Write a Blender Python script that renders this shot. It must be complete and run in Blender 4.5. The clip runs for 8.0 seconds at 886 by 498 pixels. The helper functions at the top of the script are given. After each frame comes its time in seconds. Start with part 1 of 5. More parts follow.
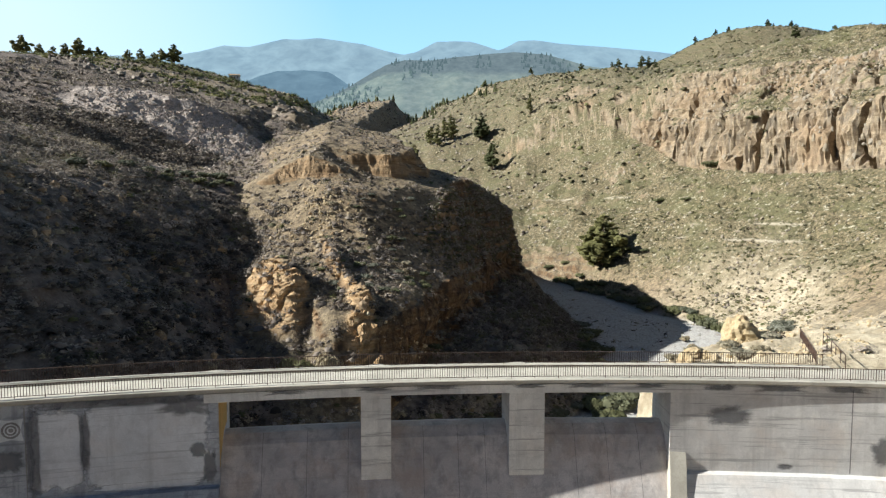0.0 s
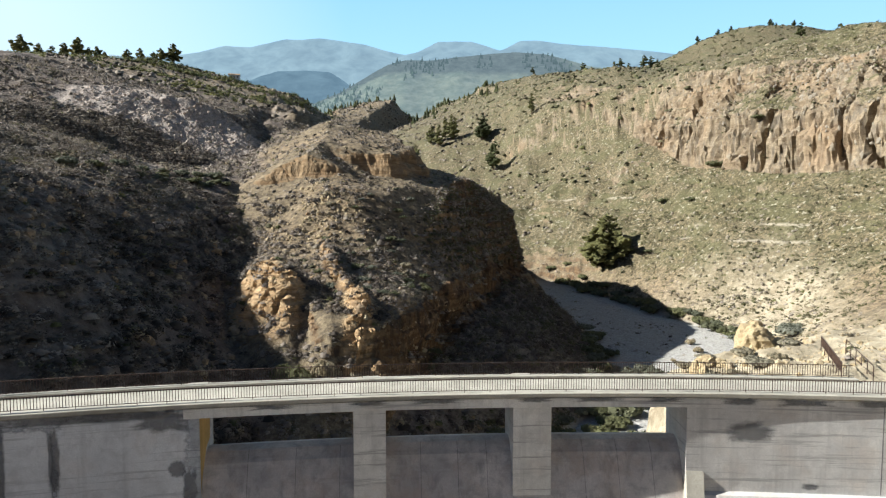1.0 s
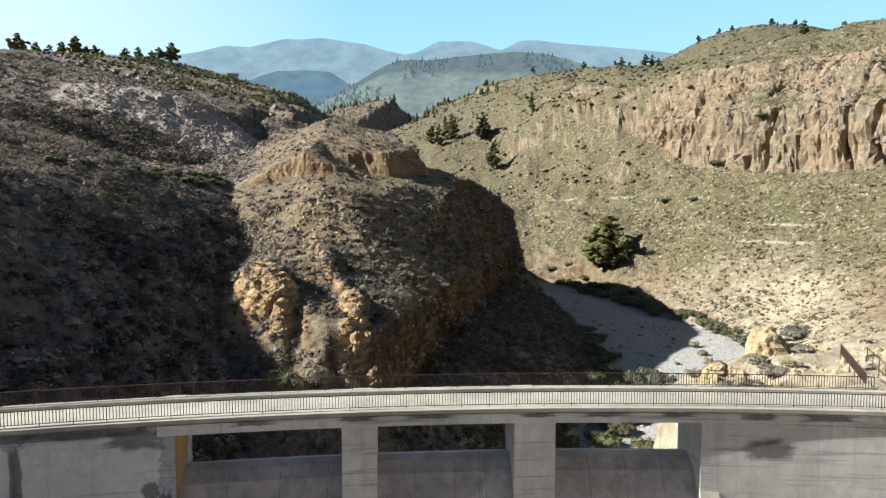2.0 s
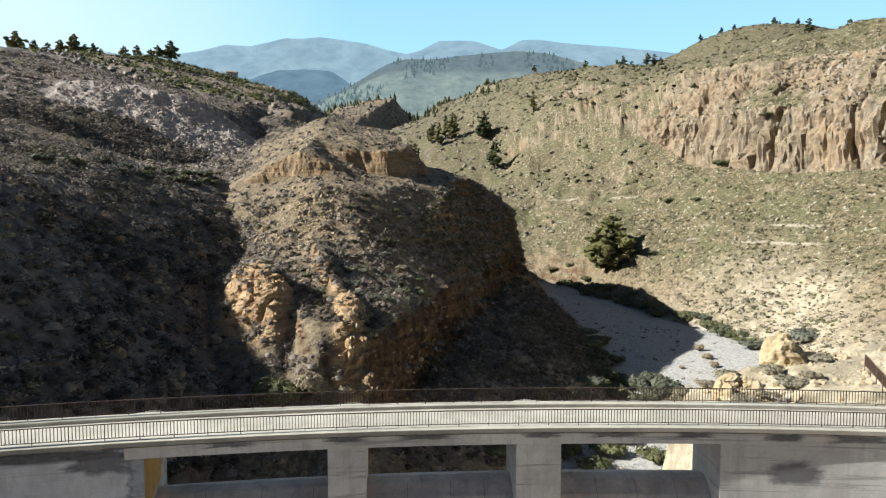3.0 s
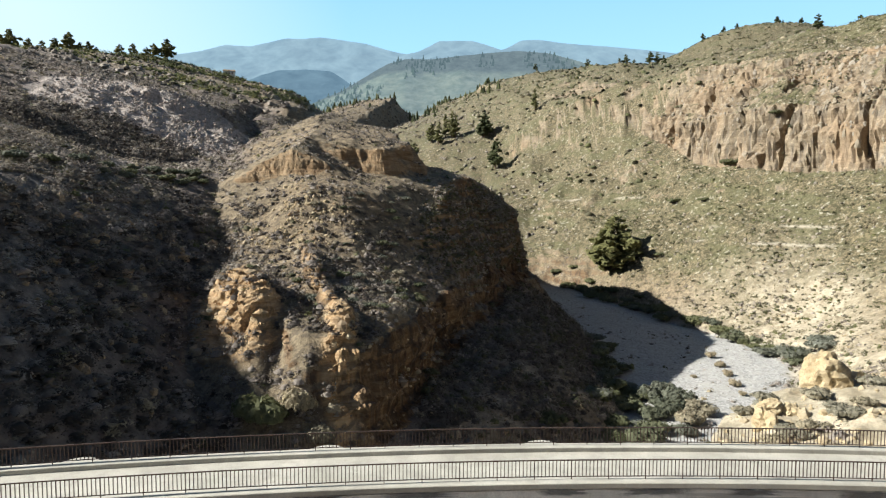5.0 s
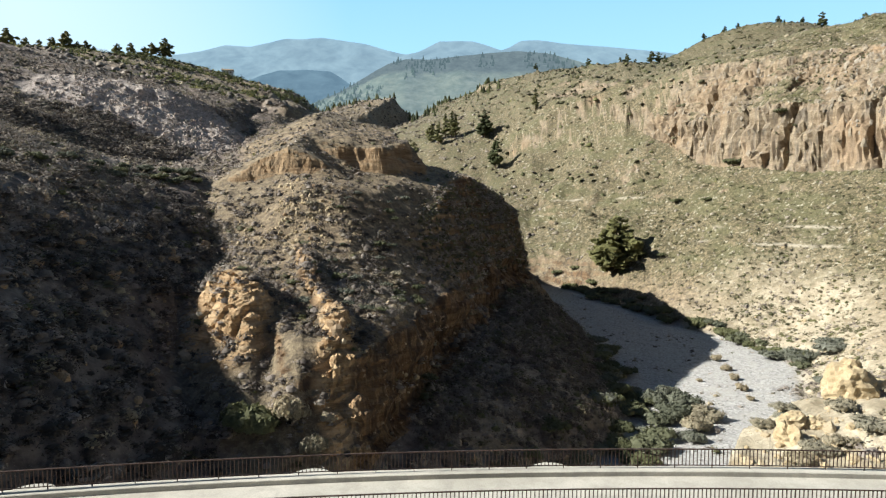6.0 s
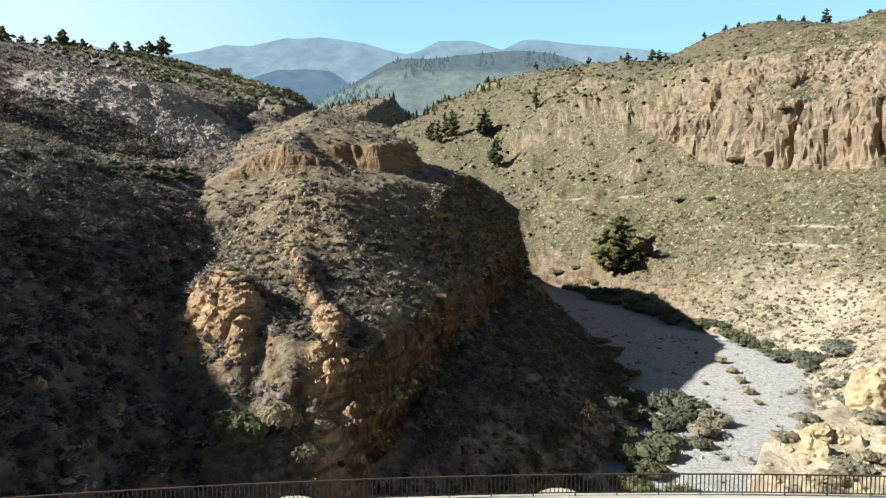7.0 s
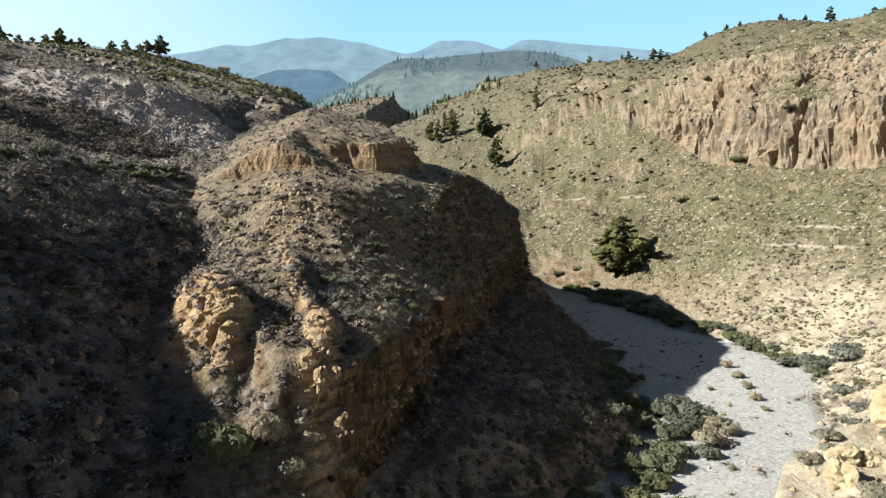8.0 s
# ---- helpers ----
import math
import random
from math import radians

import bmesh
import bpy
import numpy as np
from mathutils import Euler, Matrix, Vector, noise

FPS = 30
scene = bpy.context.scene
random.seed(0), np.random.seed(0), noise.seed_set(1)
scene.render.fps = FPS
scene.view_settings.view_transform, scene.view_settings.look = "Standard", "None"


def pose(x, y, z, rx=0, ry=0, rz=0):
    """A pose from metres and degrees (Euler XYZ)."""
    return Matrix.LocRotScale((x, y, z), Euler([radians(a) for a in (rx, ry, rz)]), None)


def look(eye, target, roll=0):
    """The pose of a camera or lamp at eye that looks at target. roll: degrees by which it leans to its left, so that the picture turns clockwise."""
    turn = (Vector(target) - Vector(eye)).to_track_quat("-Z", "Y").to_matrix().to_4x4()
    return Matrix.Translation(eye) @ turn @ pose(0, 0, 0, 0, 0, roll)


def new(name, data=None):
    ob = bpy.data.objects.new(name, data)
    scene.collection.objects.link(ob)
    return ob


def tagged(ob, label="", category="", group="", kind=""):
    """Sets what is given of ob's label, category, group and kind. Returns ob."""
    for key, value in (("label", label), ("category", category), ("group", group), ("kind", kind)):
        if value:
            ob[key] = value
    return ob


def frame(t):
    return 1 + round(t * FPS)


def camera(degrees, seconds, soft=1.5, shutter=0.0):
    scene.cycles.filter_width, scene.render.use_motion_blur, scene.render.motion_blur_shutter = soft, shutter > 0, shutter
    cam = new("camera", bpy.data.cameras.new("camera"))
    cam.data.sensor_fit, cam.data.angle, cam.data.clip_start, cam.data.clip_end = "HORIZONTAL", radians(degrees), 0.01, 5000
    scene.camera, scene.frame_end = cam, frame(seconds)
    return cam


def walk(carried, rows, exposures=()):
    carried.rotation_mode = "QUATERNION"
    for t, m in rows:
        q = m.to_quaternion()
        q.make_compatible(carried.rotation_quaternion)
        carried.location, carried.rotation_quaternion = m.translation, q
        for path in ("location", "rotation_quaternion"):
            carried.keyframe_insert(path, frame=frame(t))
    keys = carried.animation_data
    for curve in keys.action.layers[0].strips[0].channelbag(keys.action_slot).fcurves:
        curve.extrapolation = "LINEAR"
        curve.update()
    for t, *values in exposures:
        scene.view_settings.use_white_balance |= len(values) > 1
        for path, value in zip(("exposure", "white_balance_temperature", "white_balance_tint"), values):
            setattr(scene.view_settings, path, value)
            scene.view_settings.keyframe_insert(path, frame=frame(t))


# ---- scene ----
cam = camera(72.0, 8.0, soft=1.25)
PATH = [
    (0, (0.749, 9.787, 13.646), (0.756, 11.782, 13.517), 0.0),
    (0.5, (0.838, 11.510, 13.636), (0.842, 13.506, 13.507), -0.0),
    (1, (0.932, 13.244, 13.659), (0.935, 15.240, 13.531), -0.0),
    (1.5, (1.070, 14.867, 13.659), (1.073, 16.862, 13.531), 0.0),
    (3, (1.569, 20.064, 13.790), (1.569, 22.060, 13.660), 0.1),
    (3.5, (1.664, 21.905, 13.822), (1.663, 23.900, 13.694), 0.1),
    (4, (1.725, 23.862, 13.857), (1.724, 25.858, 13.729), 0.1),
    (4.5, (1.703, 25.825, 13.854), (1.702, 27.821, 13.725), 0.1),
    (6, (1.869, 31.184, 13.689), (1.868, 33.180, 13.562), 0.1),
    (6.5, (1.884, 32.988, 13.501), (1.885, 34.984, 13.374), 0.1),
    (7, (2.019, 34.753, 13.464), (2.019, 36.749, 13.336), 0.1),
    (7.5, (2.254, 36.576, 13.485), (2.253, 38.572, 13.355), 0.1),
    (8, (2.509, 38.390, 13.556), (2.508, 40.386, 13.428), 0.1),
]
walk(cam, [(t, look(eye, target, roll)) for t, eye, target, roll in PATH], exposures=[(0, 1.20, 6000, 8), (8, 1.20, 6000, 8)])

# ---- sky and sun ----
SUN_AZIMUTH = radians(-92.5)      # clockwise from +y: the sun stands square to the left
SUN_HEIGHT = radians(32.4)
world = bpy.data.worlds.new("sky")
scene.world = world
world.use_nodes = True
wn = world.node_tree
sky = wn.nodes.new("ShaderNodeTexSky")
sky.sky_type = "NISHITA"
sky.sun_disc = False
sky.sun_elevation, sky.sun_rotation = SUN_HEIGHT, SUN_AZIMUTH
sky.air_density, sky.dust_density, sky.ozone_density = 0.80, 0.20, 1.0
wn.nodes["Background"].inputs["Strength"].default_value = 0.0245
wn.links.new(sky.outputs["Color"], wn.nodes["Background"].inputs["Color"])

sun_data = bpy.data.lights.new("sun", "SUN")
sun_data.energy, sun_data.angle, sun_data.color = 4.9, radians(0.5), (1.0, 0.94, 0.84)
sun = new("sun", sun_data)
TO_SUN = Vector((math.sin(SUN_AZIMUTH) * math.cos(SUN_HEIGHT), math.cos(SUN_AZIMUTH) * math.cos(SUN_HEIGHT), math.sin(SUN_HEIGHT)))
sun.matrix_world = look(TO_SUN * 900, (0, 0, 0))


# ---- small tools ----
def mesh_of(name, verts, faces, mats=(), smooth=False):
    """A mesh from arrays of corners and of equal-sided faces."""
    verts, faces = np.asarray(verts, dtype=np.float32), np.asarray(faces, dtype=np.int32)
    me = bpy.data.meshes.new(name)
    n, k = faces.shape
    me.vertices.add(len(verts))
    me.vertices.foreach_set("co", verts.ravel())
    me.loops.add(n * k)
    me.loops.foreach_set("vertex_index", faces.ravel())
    me.polygons.add(n)
    me.polygons.foreach_set("loop_start", np.arange(0, n * k, k, dtype=np.int32))
    me.polygons.foreach_set("loop_total", np.full(n, k, dtype=np.int32))
    for m in mats:
        me.materials.append(m)
    me.update(calc_edges=True)
    me.polygons.foreach_set("use_smooth", np.full(n, bool(smooth)))
    return me


def part(name, bm, material, parent=None, label=""):
    """Links a bmesh as one mesh object, under a thing or a part."""
    me = bpy.data.meshes.new(name)
    bm.to_mesh(me)
    bm.free()
    me.materials.append(material)
    ob = new(name, me)
    if parent is not None:
        ob.parent = parent
    if label:
        ob["label"] = label
    return ob


def thing(name, label, category, at=(0, 0, 0), group="", kind=""):
    ob = new(name)
    ob.location = at
    return tagged(ob, label, category, group, kind)


def lattice(ix, iy, seed):
    """A repeatable random number for each lattice point."""
    h = (ix * 374761393 + iy * 668265263 + seed * 1442695041) & 0xFFFFFFFF
    h = ((h ^ (h >> 13)) * 1274126177) & 0xFFFFFFFF
    h = ((h ^ (h >> 16)) * 2246822519) & 0xFFFFFFFF
    return ((h ^ (h >> 15)) & 0xFFFFFF) / float(0xFFFFFF)


def vnoise(x, y, seed=0):
    """Smooth noise from -1 to 1 over the plane."""
    x0, y0 = np.floor(x).astype(np.int64), np.floor(y).astype(np.int64)
    fx, fy = x - x0, y - y0
    fx, fy = fx * fx * fx * (fx * (fx * 6 - 15) + 10), fy * fy * fy * (fy * (fy * 6 - 15) + 10)
    a, b = lattice(x0, y0, seed), lattice(x0 + 1, y0, seed)
    c, d = lattice(x0, y0 + 1, seed), lattice(x0 + 1, y0 + 1, seed)
    return 2 * ((a + (b - a) * fx) * (1 - fy) + (c + (d - c) * fx) * fy) - 1


def fbm(x, y, size, octaves=4, seed=0, gain=0.5):
    out, amp, total = 0.0, 1.0, 0.0
    for o in range(octaves):
        f = 2.03 ** o / size
        out = out + amp * vnoise(x * f + 17.3 * o, y * f - 9.1 * o, seed + o)
        total += amp
        amp *= gain
    return out / total


def smoothstep(a, b, v):
    t = np.clip((v - a) / (b - a), 0, 1)
    return t * t * (3 - 2 * t)


# ---- materials ----
def nodes_of(name, rough=0.9):
    m = bpy.data.materials.new(name)
    m.use_nodes = True
    t = m.node_tree
    b = t.nodes["Principled BSDF"]
    b.inputs["Roughness"].default_value = rough
    b.inputs["Specular IOR Level"].default_value = 0.25
    return m, t, b


def node(t, kind, **values):
    n = t.nodes.new(kind)
    for k, v in values.items():
        if k in n.inputs:
            n.inputs[k].default_value = v
    return n


def coords(t, space="Object"):
    return t.nodes.new("ShaderNodeTexCoord").outputs[space]


def noise_tex(t, vec, scale, detail=6, rough=0.6, distort=0.0):
    n = t.nodes.new("ShaderNodeTexNoise")
    n.inputs["Scale"].default_value, n.inputs["Detail"].default_value = scale, detail
    n.inputs["Roughness"].default_value, n.inputs["Distortion"].default_value = rough, distort
    t.links.new(vec, n.inputs["Vector"])
    return n.outputs["Fac"]


def ramp(t, fac, *stops):
    r = t.nodes.new("ShaderNodeValToRGB")
    e = r.color_ramp.elements
    while len(e) < len(stops):
        e.new(0.5)
    for s, (p, c) in zip(e, stops):
        s.position = p
        s.color = (*c, 1) if len(c) == 3 else c
    t.links.new(fac, r.inputs["Fac"])
    return r.outputs["Color"]


def mix(t, fac, a, b, how="MIX"):
    n = t.nodes.new("ShaderNodeMix")
    n.data_type, n.blend_type = "RGBA", how
    for sock, v in ((n.inputs[0], fac), (n.inputs[6], a), (n.inputs[7], b)):
        if isinstance(v, (int, float)):
            sock.default_value = v
        elif isinstance(v, tuple):
            sock.default_value = (*v, 1)
        else:
            t.links.new(v, sock)
    return n.outputs[2]


def scaled(t, vec, x, y, z):
    m = t.nodes.new("ShaderNodeMapping")
    m.inputs["Scale"].default_value = (x, y, z)
    t.links.new(vec, m.inputs["Vector"])
    return m.outputs["Vector"]


def bump(t, b, heightmap, strength, distance):
    n = t.nodes.new("ShaderNodeBump")
    n.inputs["Strength"].default_value, n.inputs["Distance"].default_value = strength, distance
    t.links.new(heightmap, n.inputs["Height"])
    t.links.new(n.outputs["Normal"], b.inputs["Normal"])


def crack_warp(t, vec):
    n = t.nodes.new("ShaderNodeTexNoise")
    n.inputs["Scale"].default_value = 0.8
    t.links.new(vec, n.inputs["Vector"])
    return n.outputs["Color"]


def ground_material():
    m, t, b = nodes_of("ground_soil_rock", 0.95)
    def zone(name):
        a = t.nodes.new("ShaderNodeAttribute")
        a.attribute_name = name
        return a.outputs["Fac"]

    vec = coords(t)
    big, mid, small = noise_tex(t, vec, 0.035, 5), noise_tex(t, vec, 0.35, 7, 0.65), noise_tex(t, vec, 2.6, 6, 0.7)
    soil = mix(t, ramp(t, mid, (0.35, (0, 0, 0)), (0.68, (1, 1, 1))), (0.135, 0.098, 0.060), (0.345, 0.262, 0.160))
    soil = mix(t, ramp(t, big, (0.40, (0, 0, 0)), (0.62, (0.7, 0.7, 0.7))), soil, (0.170, 0.138, 0.088))
    soil = mix(t, ramp(t, small, (0.45, (0, 0, 0)), (0.75, (0.6, 0.6, 0.6))), soil, (0.44, 0.355, 0.225))
    grass = mix(t, ramp(t, mid, (0.38, (0, 0, 0)), (0.62, (1, 1, 1))), (0.092, 0.077, 0.043), (0.200, 0.160, 0.092))
    grass = mix(t, ramp(t, small, (0.48, (0, 0, 0)), (0.66, (0.7, 0.7, 0.7))), grass, (0.33, 0.265, 0.160))
    # low tussocks and dry litter between the shrubs
    tuss = noise_tex(t, vec, 0.95, 4, 0.62, 0.3)
    soil = mix(t, ramp(t, tuss, (0.47, (0, 0, 0)), (0.56, (0.75, 0.75, 0.75))), soil, (0.095, 0.075, 0.052))
    grass = mix(t, ramp(t, tuss, (0.49, (0, 0, 0)), (0.54, (0.9, 0.9, 0.9))), grass, (0.062, 0.056, 0.030))
    drift = noise_tex(t, scaled(t, vec, 0.05, 0.05, 0.16), 1.0, 4, 0.6)
    grass = mix(t, ramp(t, drift, (0.48, (0, 0, 0)), (0.60, (0.55, 0.55, 0.55))), grass, (0.095, 0.096, 0.043))
    fine = noise_tex(t, vec, 1.7, 3, 0.6)
    grass = mix(t, ramp(t, fine, (0.53, (0, 0, 0)), (0.60, (0.75, 0.75, 0.75))), grass, (0.068, 0.060, 0.034))
    grass = mix(t, ramp(t, noise_tex(t, vec, 0.6, 3, 0.6), (0.60, (0, 0, 0)), (0.66, (0.8, 0.8, 0.8))), grass, (0.36, 0.33, 0.25))
    soil = mix(t, zone("grass"), soil, grass)
    # darker soil for the western slopes and talus, also painting in their shade
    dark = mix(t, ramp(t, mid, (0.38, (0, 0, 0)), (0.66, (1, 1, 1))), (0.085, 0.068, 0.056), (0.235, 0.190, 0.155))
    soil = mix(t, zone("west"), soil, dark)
    # bare rock where it is steep
    geo = t.nodes.new("ShaderNodeNewGeometry")
    sep = t.nodes.new("ShaderNodeSeparateXYZ")
    t.links.new(geo.outputs["True Normal"], sep.inputs[0])
    layers = noise_tex(t, scaled(t, vec, 0.12, 0.12, 0.9), 1.0, 6, 0.7, 0.6)
    streak = noise_tex(t, scaled(t, vec, 0.9, 0.9, 0.10), 0.7, 5, 0.65)
    # rock of the spur's cliff, its colour lowered to deepen the shade
    rock = ramp(t, layers, (0.28, (0.060, 0.034, 0.019)), (0.44, (0.140, 0.084, 0.042)), (0.58, (0.205, 0.140, 0.078)), (0.75, (0.110, 0.086, 0.062)))
    rock = mix(t, ramp(t, streak, (0.45, (0, 0, 0)), (0.62, (0.85, 0.85, 0.85))), rock, (0.042, 0.032, 0.026))
    rock = mix(t, ramp(t, small, (0.3, (0.7, 0.7, 0.7)), (0.5, (0, 0, 0))), rock, (0.08, 0.050, 0.030))
    tan = mix(t, ramp(t, layers, (0.36, (0, 0, 0)), (0.62, (1, 1, 1))), (0.18, 0.138, 0.088), (0.325, 0.262, 0.175))
    tan = mix(t, ramp(t, streak, (0.46, (0, 0, 0)), (0.60, (0.85, 0.85, 0.85))), tan, (0.150, 0.128, 0.098))
    tan = mix(t, ramp(t, big, (0.48, (0, 0, 0)), (0.66, (0.6, 0.6, 0.6))), tan, (0.29, 0.195, 0.110))
    tan = mix(t, ramp(t, mid, (0.36, (0.85, 0.85, 0.85)), (0.47, (0, 0, 0))), tan, (0.13, 0.092, 0.055))
    tan = mix(t, ramp(t, small, (0.3, (0.8, 0.8, 0.8)), (0.5, (0, 0, 0))), tan, (0.09, 0.064, 0.042))
    # lighter copy of that rock for the sunlit outcrops and hump band
    lit_crag = ramp(t, layers, (0.30, (0.16, 0.098, 0.050)), (0.46, (0.34, 0.225, 0.115)), (0.60, (0.46, 0.335, 0.195)), (0.75, (0.30, 0.235, 0.155)))
    lit_crag = mix(t, ramp(t, small, (0.30, (0.5, 0.5, 0.5)), (0.44, (0, 0, 0))), lit_crag, (0.14, 0.092, 0.052))
    rock = mix(t, zone("lit_crag"), rock, lit_crag)
    rock = mix(t, zone("grass"), rock, tan)
    wob = t.nodes.new("ShaderNodeMath")
    wob.operation = "MULTIPLY_ADD"
    t.links.new(mid, wob.inputs[0])
    wob.inputs[1].default_value = 0.35
    t.links.new(sep.outputs["Z"], wob.inputs[2])
    steep = ramp(t, wob.outputs[0], (0.62, (1, 1, 1)), (0.78, (0, 0, 0)))
    steep = mix(t, ramp(t, zone("rocky"), (0.15, (0, 0, 0)), (0.55, (1, 1, 1))), steep, (1, 1, 1))
    col = mix(t, steep, soil, rock)
    pale = mix(t, ramp(t, mid, (0.38, (0, 0, 0)), (0.62, (1, 1, 1))), (0.27, 0.225, 0.148), (0.50, 0.435, 0.315))
    col = mix(t, zone("pale"), col, mix(t, ramp(t, small, (0.35, (0.5, 0.5, 0.5)), (0.55, (0, 0, 0))), pale, (0.20, 0.16, 0.105)))
    cells = t.nodes.new("ShaderNodeTexVoronoi")
    cells.inputs["Scale"].default_value = 2.2
    t.links.new(vec, cells.inputs["Vector"])
    gravel = mix(t, ramp(t, cells.outputs["Color"], (0.1, (0, 0, 0)), (0.9, (1, 1, 1))), (0.24, 0.232, 0.22), (0.47, 0.455, 0.42))
    gravel = mix(t, ramp(t, mid, (0.45, (0, 0, 0)), (0.65, (0.8, 0.8, 0.8))), gravel, (0.39, 0.37, 0.33))
    col = mix(t, zone("gravel"), col, gravel)
    stones = mix(t, ramp(t, cells.outputs["Color"], (0.0, (0, 0, 0)), (0.8, (1, 1, 1))), (0.22, 0.185, 0.155), (0.50, 0.43, 0.37))
    col = mix(t, zone("scree"), col, stones)
    col = mix(t, zone("track"), col, (0.34, 0.30, 0.225))
    t.links.new(col, b.inputs["Base Color"])
    crack = t.nodes.new("ShaderNodeTexVoronoi")
    crack.feature = "DISTANCE_TO_EDGE"
    crack.inputs["Scale"].default_value = 0.9
    t.links.new(mix(t, 0.25, scaled(t, vec, 1, 1, 0.75), crack_warp(t, vec)), crack.inputs["Vector"])
    joint = mix(t, steep, (0.5, 0.5, 0.5), ramp(t, crack.outputs["Distance"], (0.0, (0, 0, 0)), (0.16, (0.8, 0.8, 0.8))))
    bump(t, b, mix(t, 0.16, mix(t, 0.5, small, mid), joint), 1.0, 0.5)
    return m


M_GROUND = ground_material()


def concrete(name, light, dark, board=0.0, runs=0.4, mottle=0.5, warm=0.0, worn=0.0):
    """Weathered concrete: cloudy tone, run-off streaks, lines of the shuttering boards, pores; worn: a thin skin that frays towards its rim, and how well it covers."""
    m, t, b = nodes_of(name, 0.85)
    vec = coords(t)
    big, mid, small = noise_tex(t, vec, 0.20, 6, 0.65), noise_tex(t, vec, 0.9, 7, 0.68, 0.4), noise_tex(t, vec, 12, 5, 0.7)
    streaks = noise_tex(t, scaled(t, vec, 1.6, 1.6, 0.09), 1.0, 6, 0.66)
    boards = noise_tex(t, scaled(t, vec, 0.10, 0.10, 3.4), 1.0, 7, 0.72, 0.25)
    cold = tuple(0.62 * c for c in dark)
    col = mix(t, ramp(t, big, (0.36, (0, 0, 0)), (0.62, (1, 1, 1))), dark, light)
    col = mix(t, ramp(t, mid, (0.47, (0, 0, 0)), (0.64, (mottle, mottle, mottle))), col, cold)
    col = mix(t, ramp(t, noise_tex(t, vec, 0.33, 4, 0.6), (0.50, (0, 0, 0)), (0.66, (warm, warm, warm))), col, (1.05 * dark[0], 0.88 * dark[1], 0.74 * dark[2]))
    col = mix(t, ramp(t, streaks, (0.52, (0, 0, 0)), (0.70, (runs, runs, runs))), col, tuple(0.45 * c for c in dark))
    col = mix(t, ramp(t, boards, (0.38, (board, board, board)), (0.45, (0, 0, 0))), col, tuple(0.55 * c for c in dark))
    col = mix(t, ramp(t, small, (0.4, (0.3, 0.3, 0.3)), (0.6, (0, 0, 0))), col, tuple(0.65 * c for c in dark))
    t.links.new(col, b.inputs["Base Color"])
    bump(t, b, mix(t, 0.5, small, boards), 0.5, 0.05)
    if worn:
        a = t.nodes.new("ShaderNodeAttribute")
        a.attribute_name = "fade"
        fray = mix(t, 0.55, a.outputs["Color"], noise_tex(t, scaled(t, vec, 1, 1, 1.6), 1.5, 7, 0.72, 0.5))
        clear = t.nodes.new("ShaderNodeBsdfTransparent")
        both = t.nodes.new("ShaderNodeMixShader")
        t.links.new(ramp(t, fray, (0.36, (0, 0, 0)), (0.52 + 0.3 * (1 - worn), (worn, worn, worn))), both.inputs[0])
        t.links.new(clear.outputs[0], both.inputs[1])
        t.links.new(b.outputs[0], both.inputs[2])
        t.links.new(both.outputs[0], t.nodes["Material Output"].inputs["Surface"])
    return m


M_WALL = concrete("weathered_board_marked_concrete", (0.78, 0.76, 0.715), (0.58, 0.565, 0.54), 0.85, 0.35, 0.35, 0.3)
# stained concrete with the blue of the western wall's shade mixed in
M_OLD_WALL = concrete("dark_stained_shade_tinted_concrete", (0.50, 0.515, 0.54), (0.31, 0.325, 0.35), 0.7, 0.6, 0.7)
M_DECK = concrete("pale_deck_concrete", (0.51, 0.475, 0.40), (0.37, 0.345, 0.285), 0.0, 0.1, 0.4)
M_SPILL = concrete("stained_spillway_concrete", (0.66, 0.61, 0.57), (0.42, 0.39, 0.375), 0.2, 0.45, 0.55, 0.6)


def metal(name, colour, rough):
    m, t, b = nodes_of(name, rough)
    n = noise_tex(t, coords(t), 9, 4, 0.6)
    t.links.new(mix(t, ramp(t, n, (0.4, (0, 0, 0)), (0.7, (1, 1, 1))), colour, tuple(c * 0.55 for c in colour)), b.inputs["Base Color"])
    b.inputs["Metallic"].default_value = 0.4
    return m


M_RAIL = metal("brown_painted_steel", (0.115, 0.075, 0.058), 0.55)
# newer concrete, tinted blue like the shade on the wall around it
M_PATCH = concrete("pale_newer_shade_tinted_concrete", (0.79, 0.80, 0.815), (0.62, 0.63, 0.65), 0.6, 0.3, 0.4, 0.2, worn=0.95)
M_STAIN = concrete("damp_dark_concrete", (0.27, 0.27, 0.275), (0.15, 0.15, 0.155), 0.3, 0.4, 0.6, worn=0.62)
M_JOINT = concrete("dark_joint_concrete", (0.34, 0.325, 0.31), (0.22, 0.21, 0.205), 0.3, 0.4)
M_WHITE = concrete("white_wall_paint", (0.72, 0.74, 0.74), (0.62, 0.64, 0.64))
M_OCHRE = concrete("ochre_concrete", (0.50, 0.34, 0.13), (0.36, 0.24, 0.09))


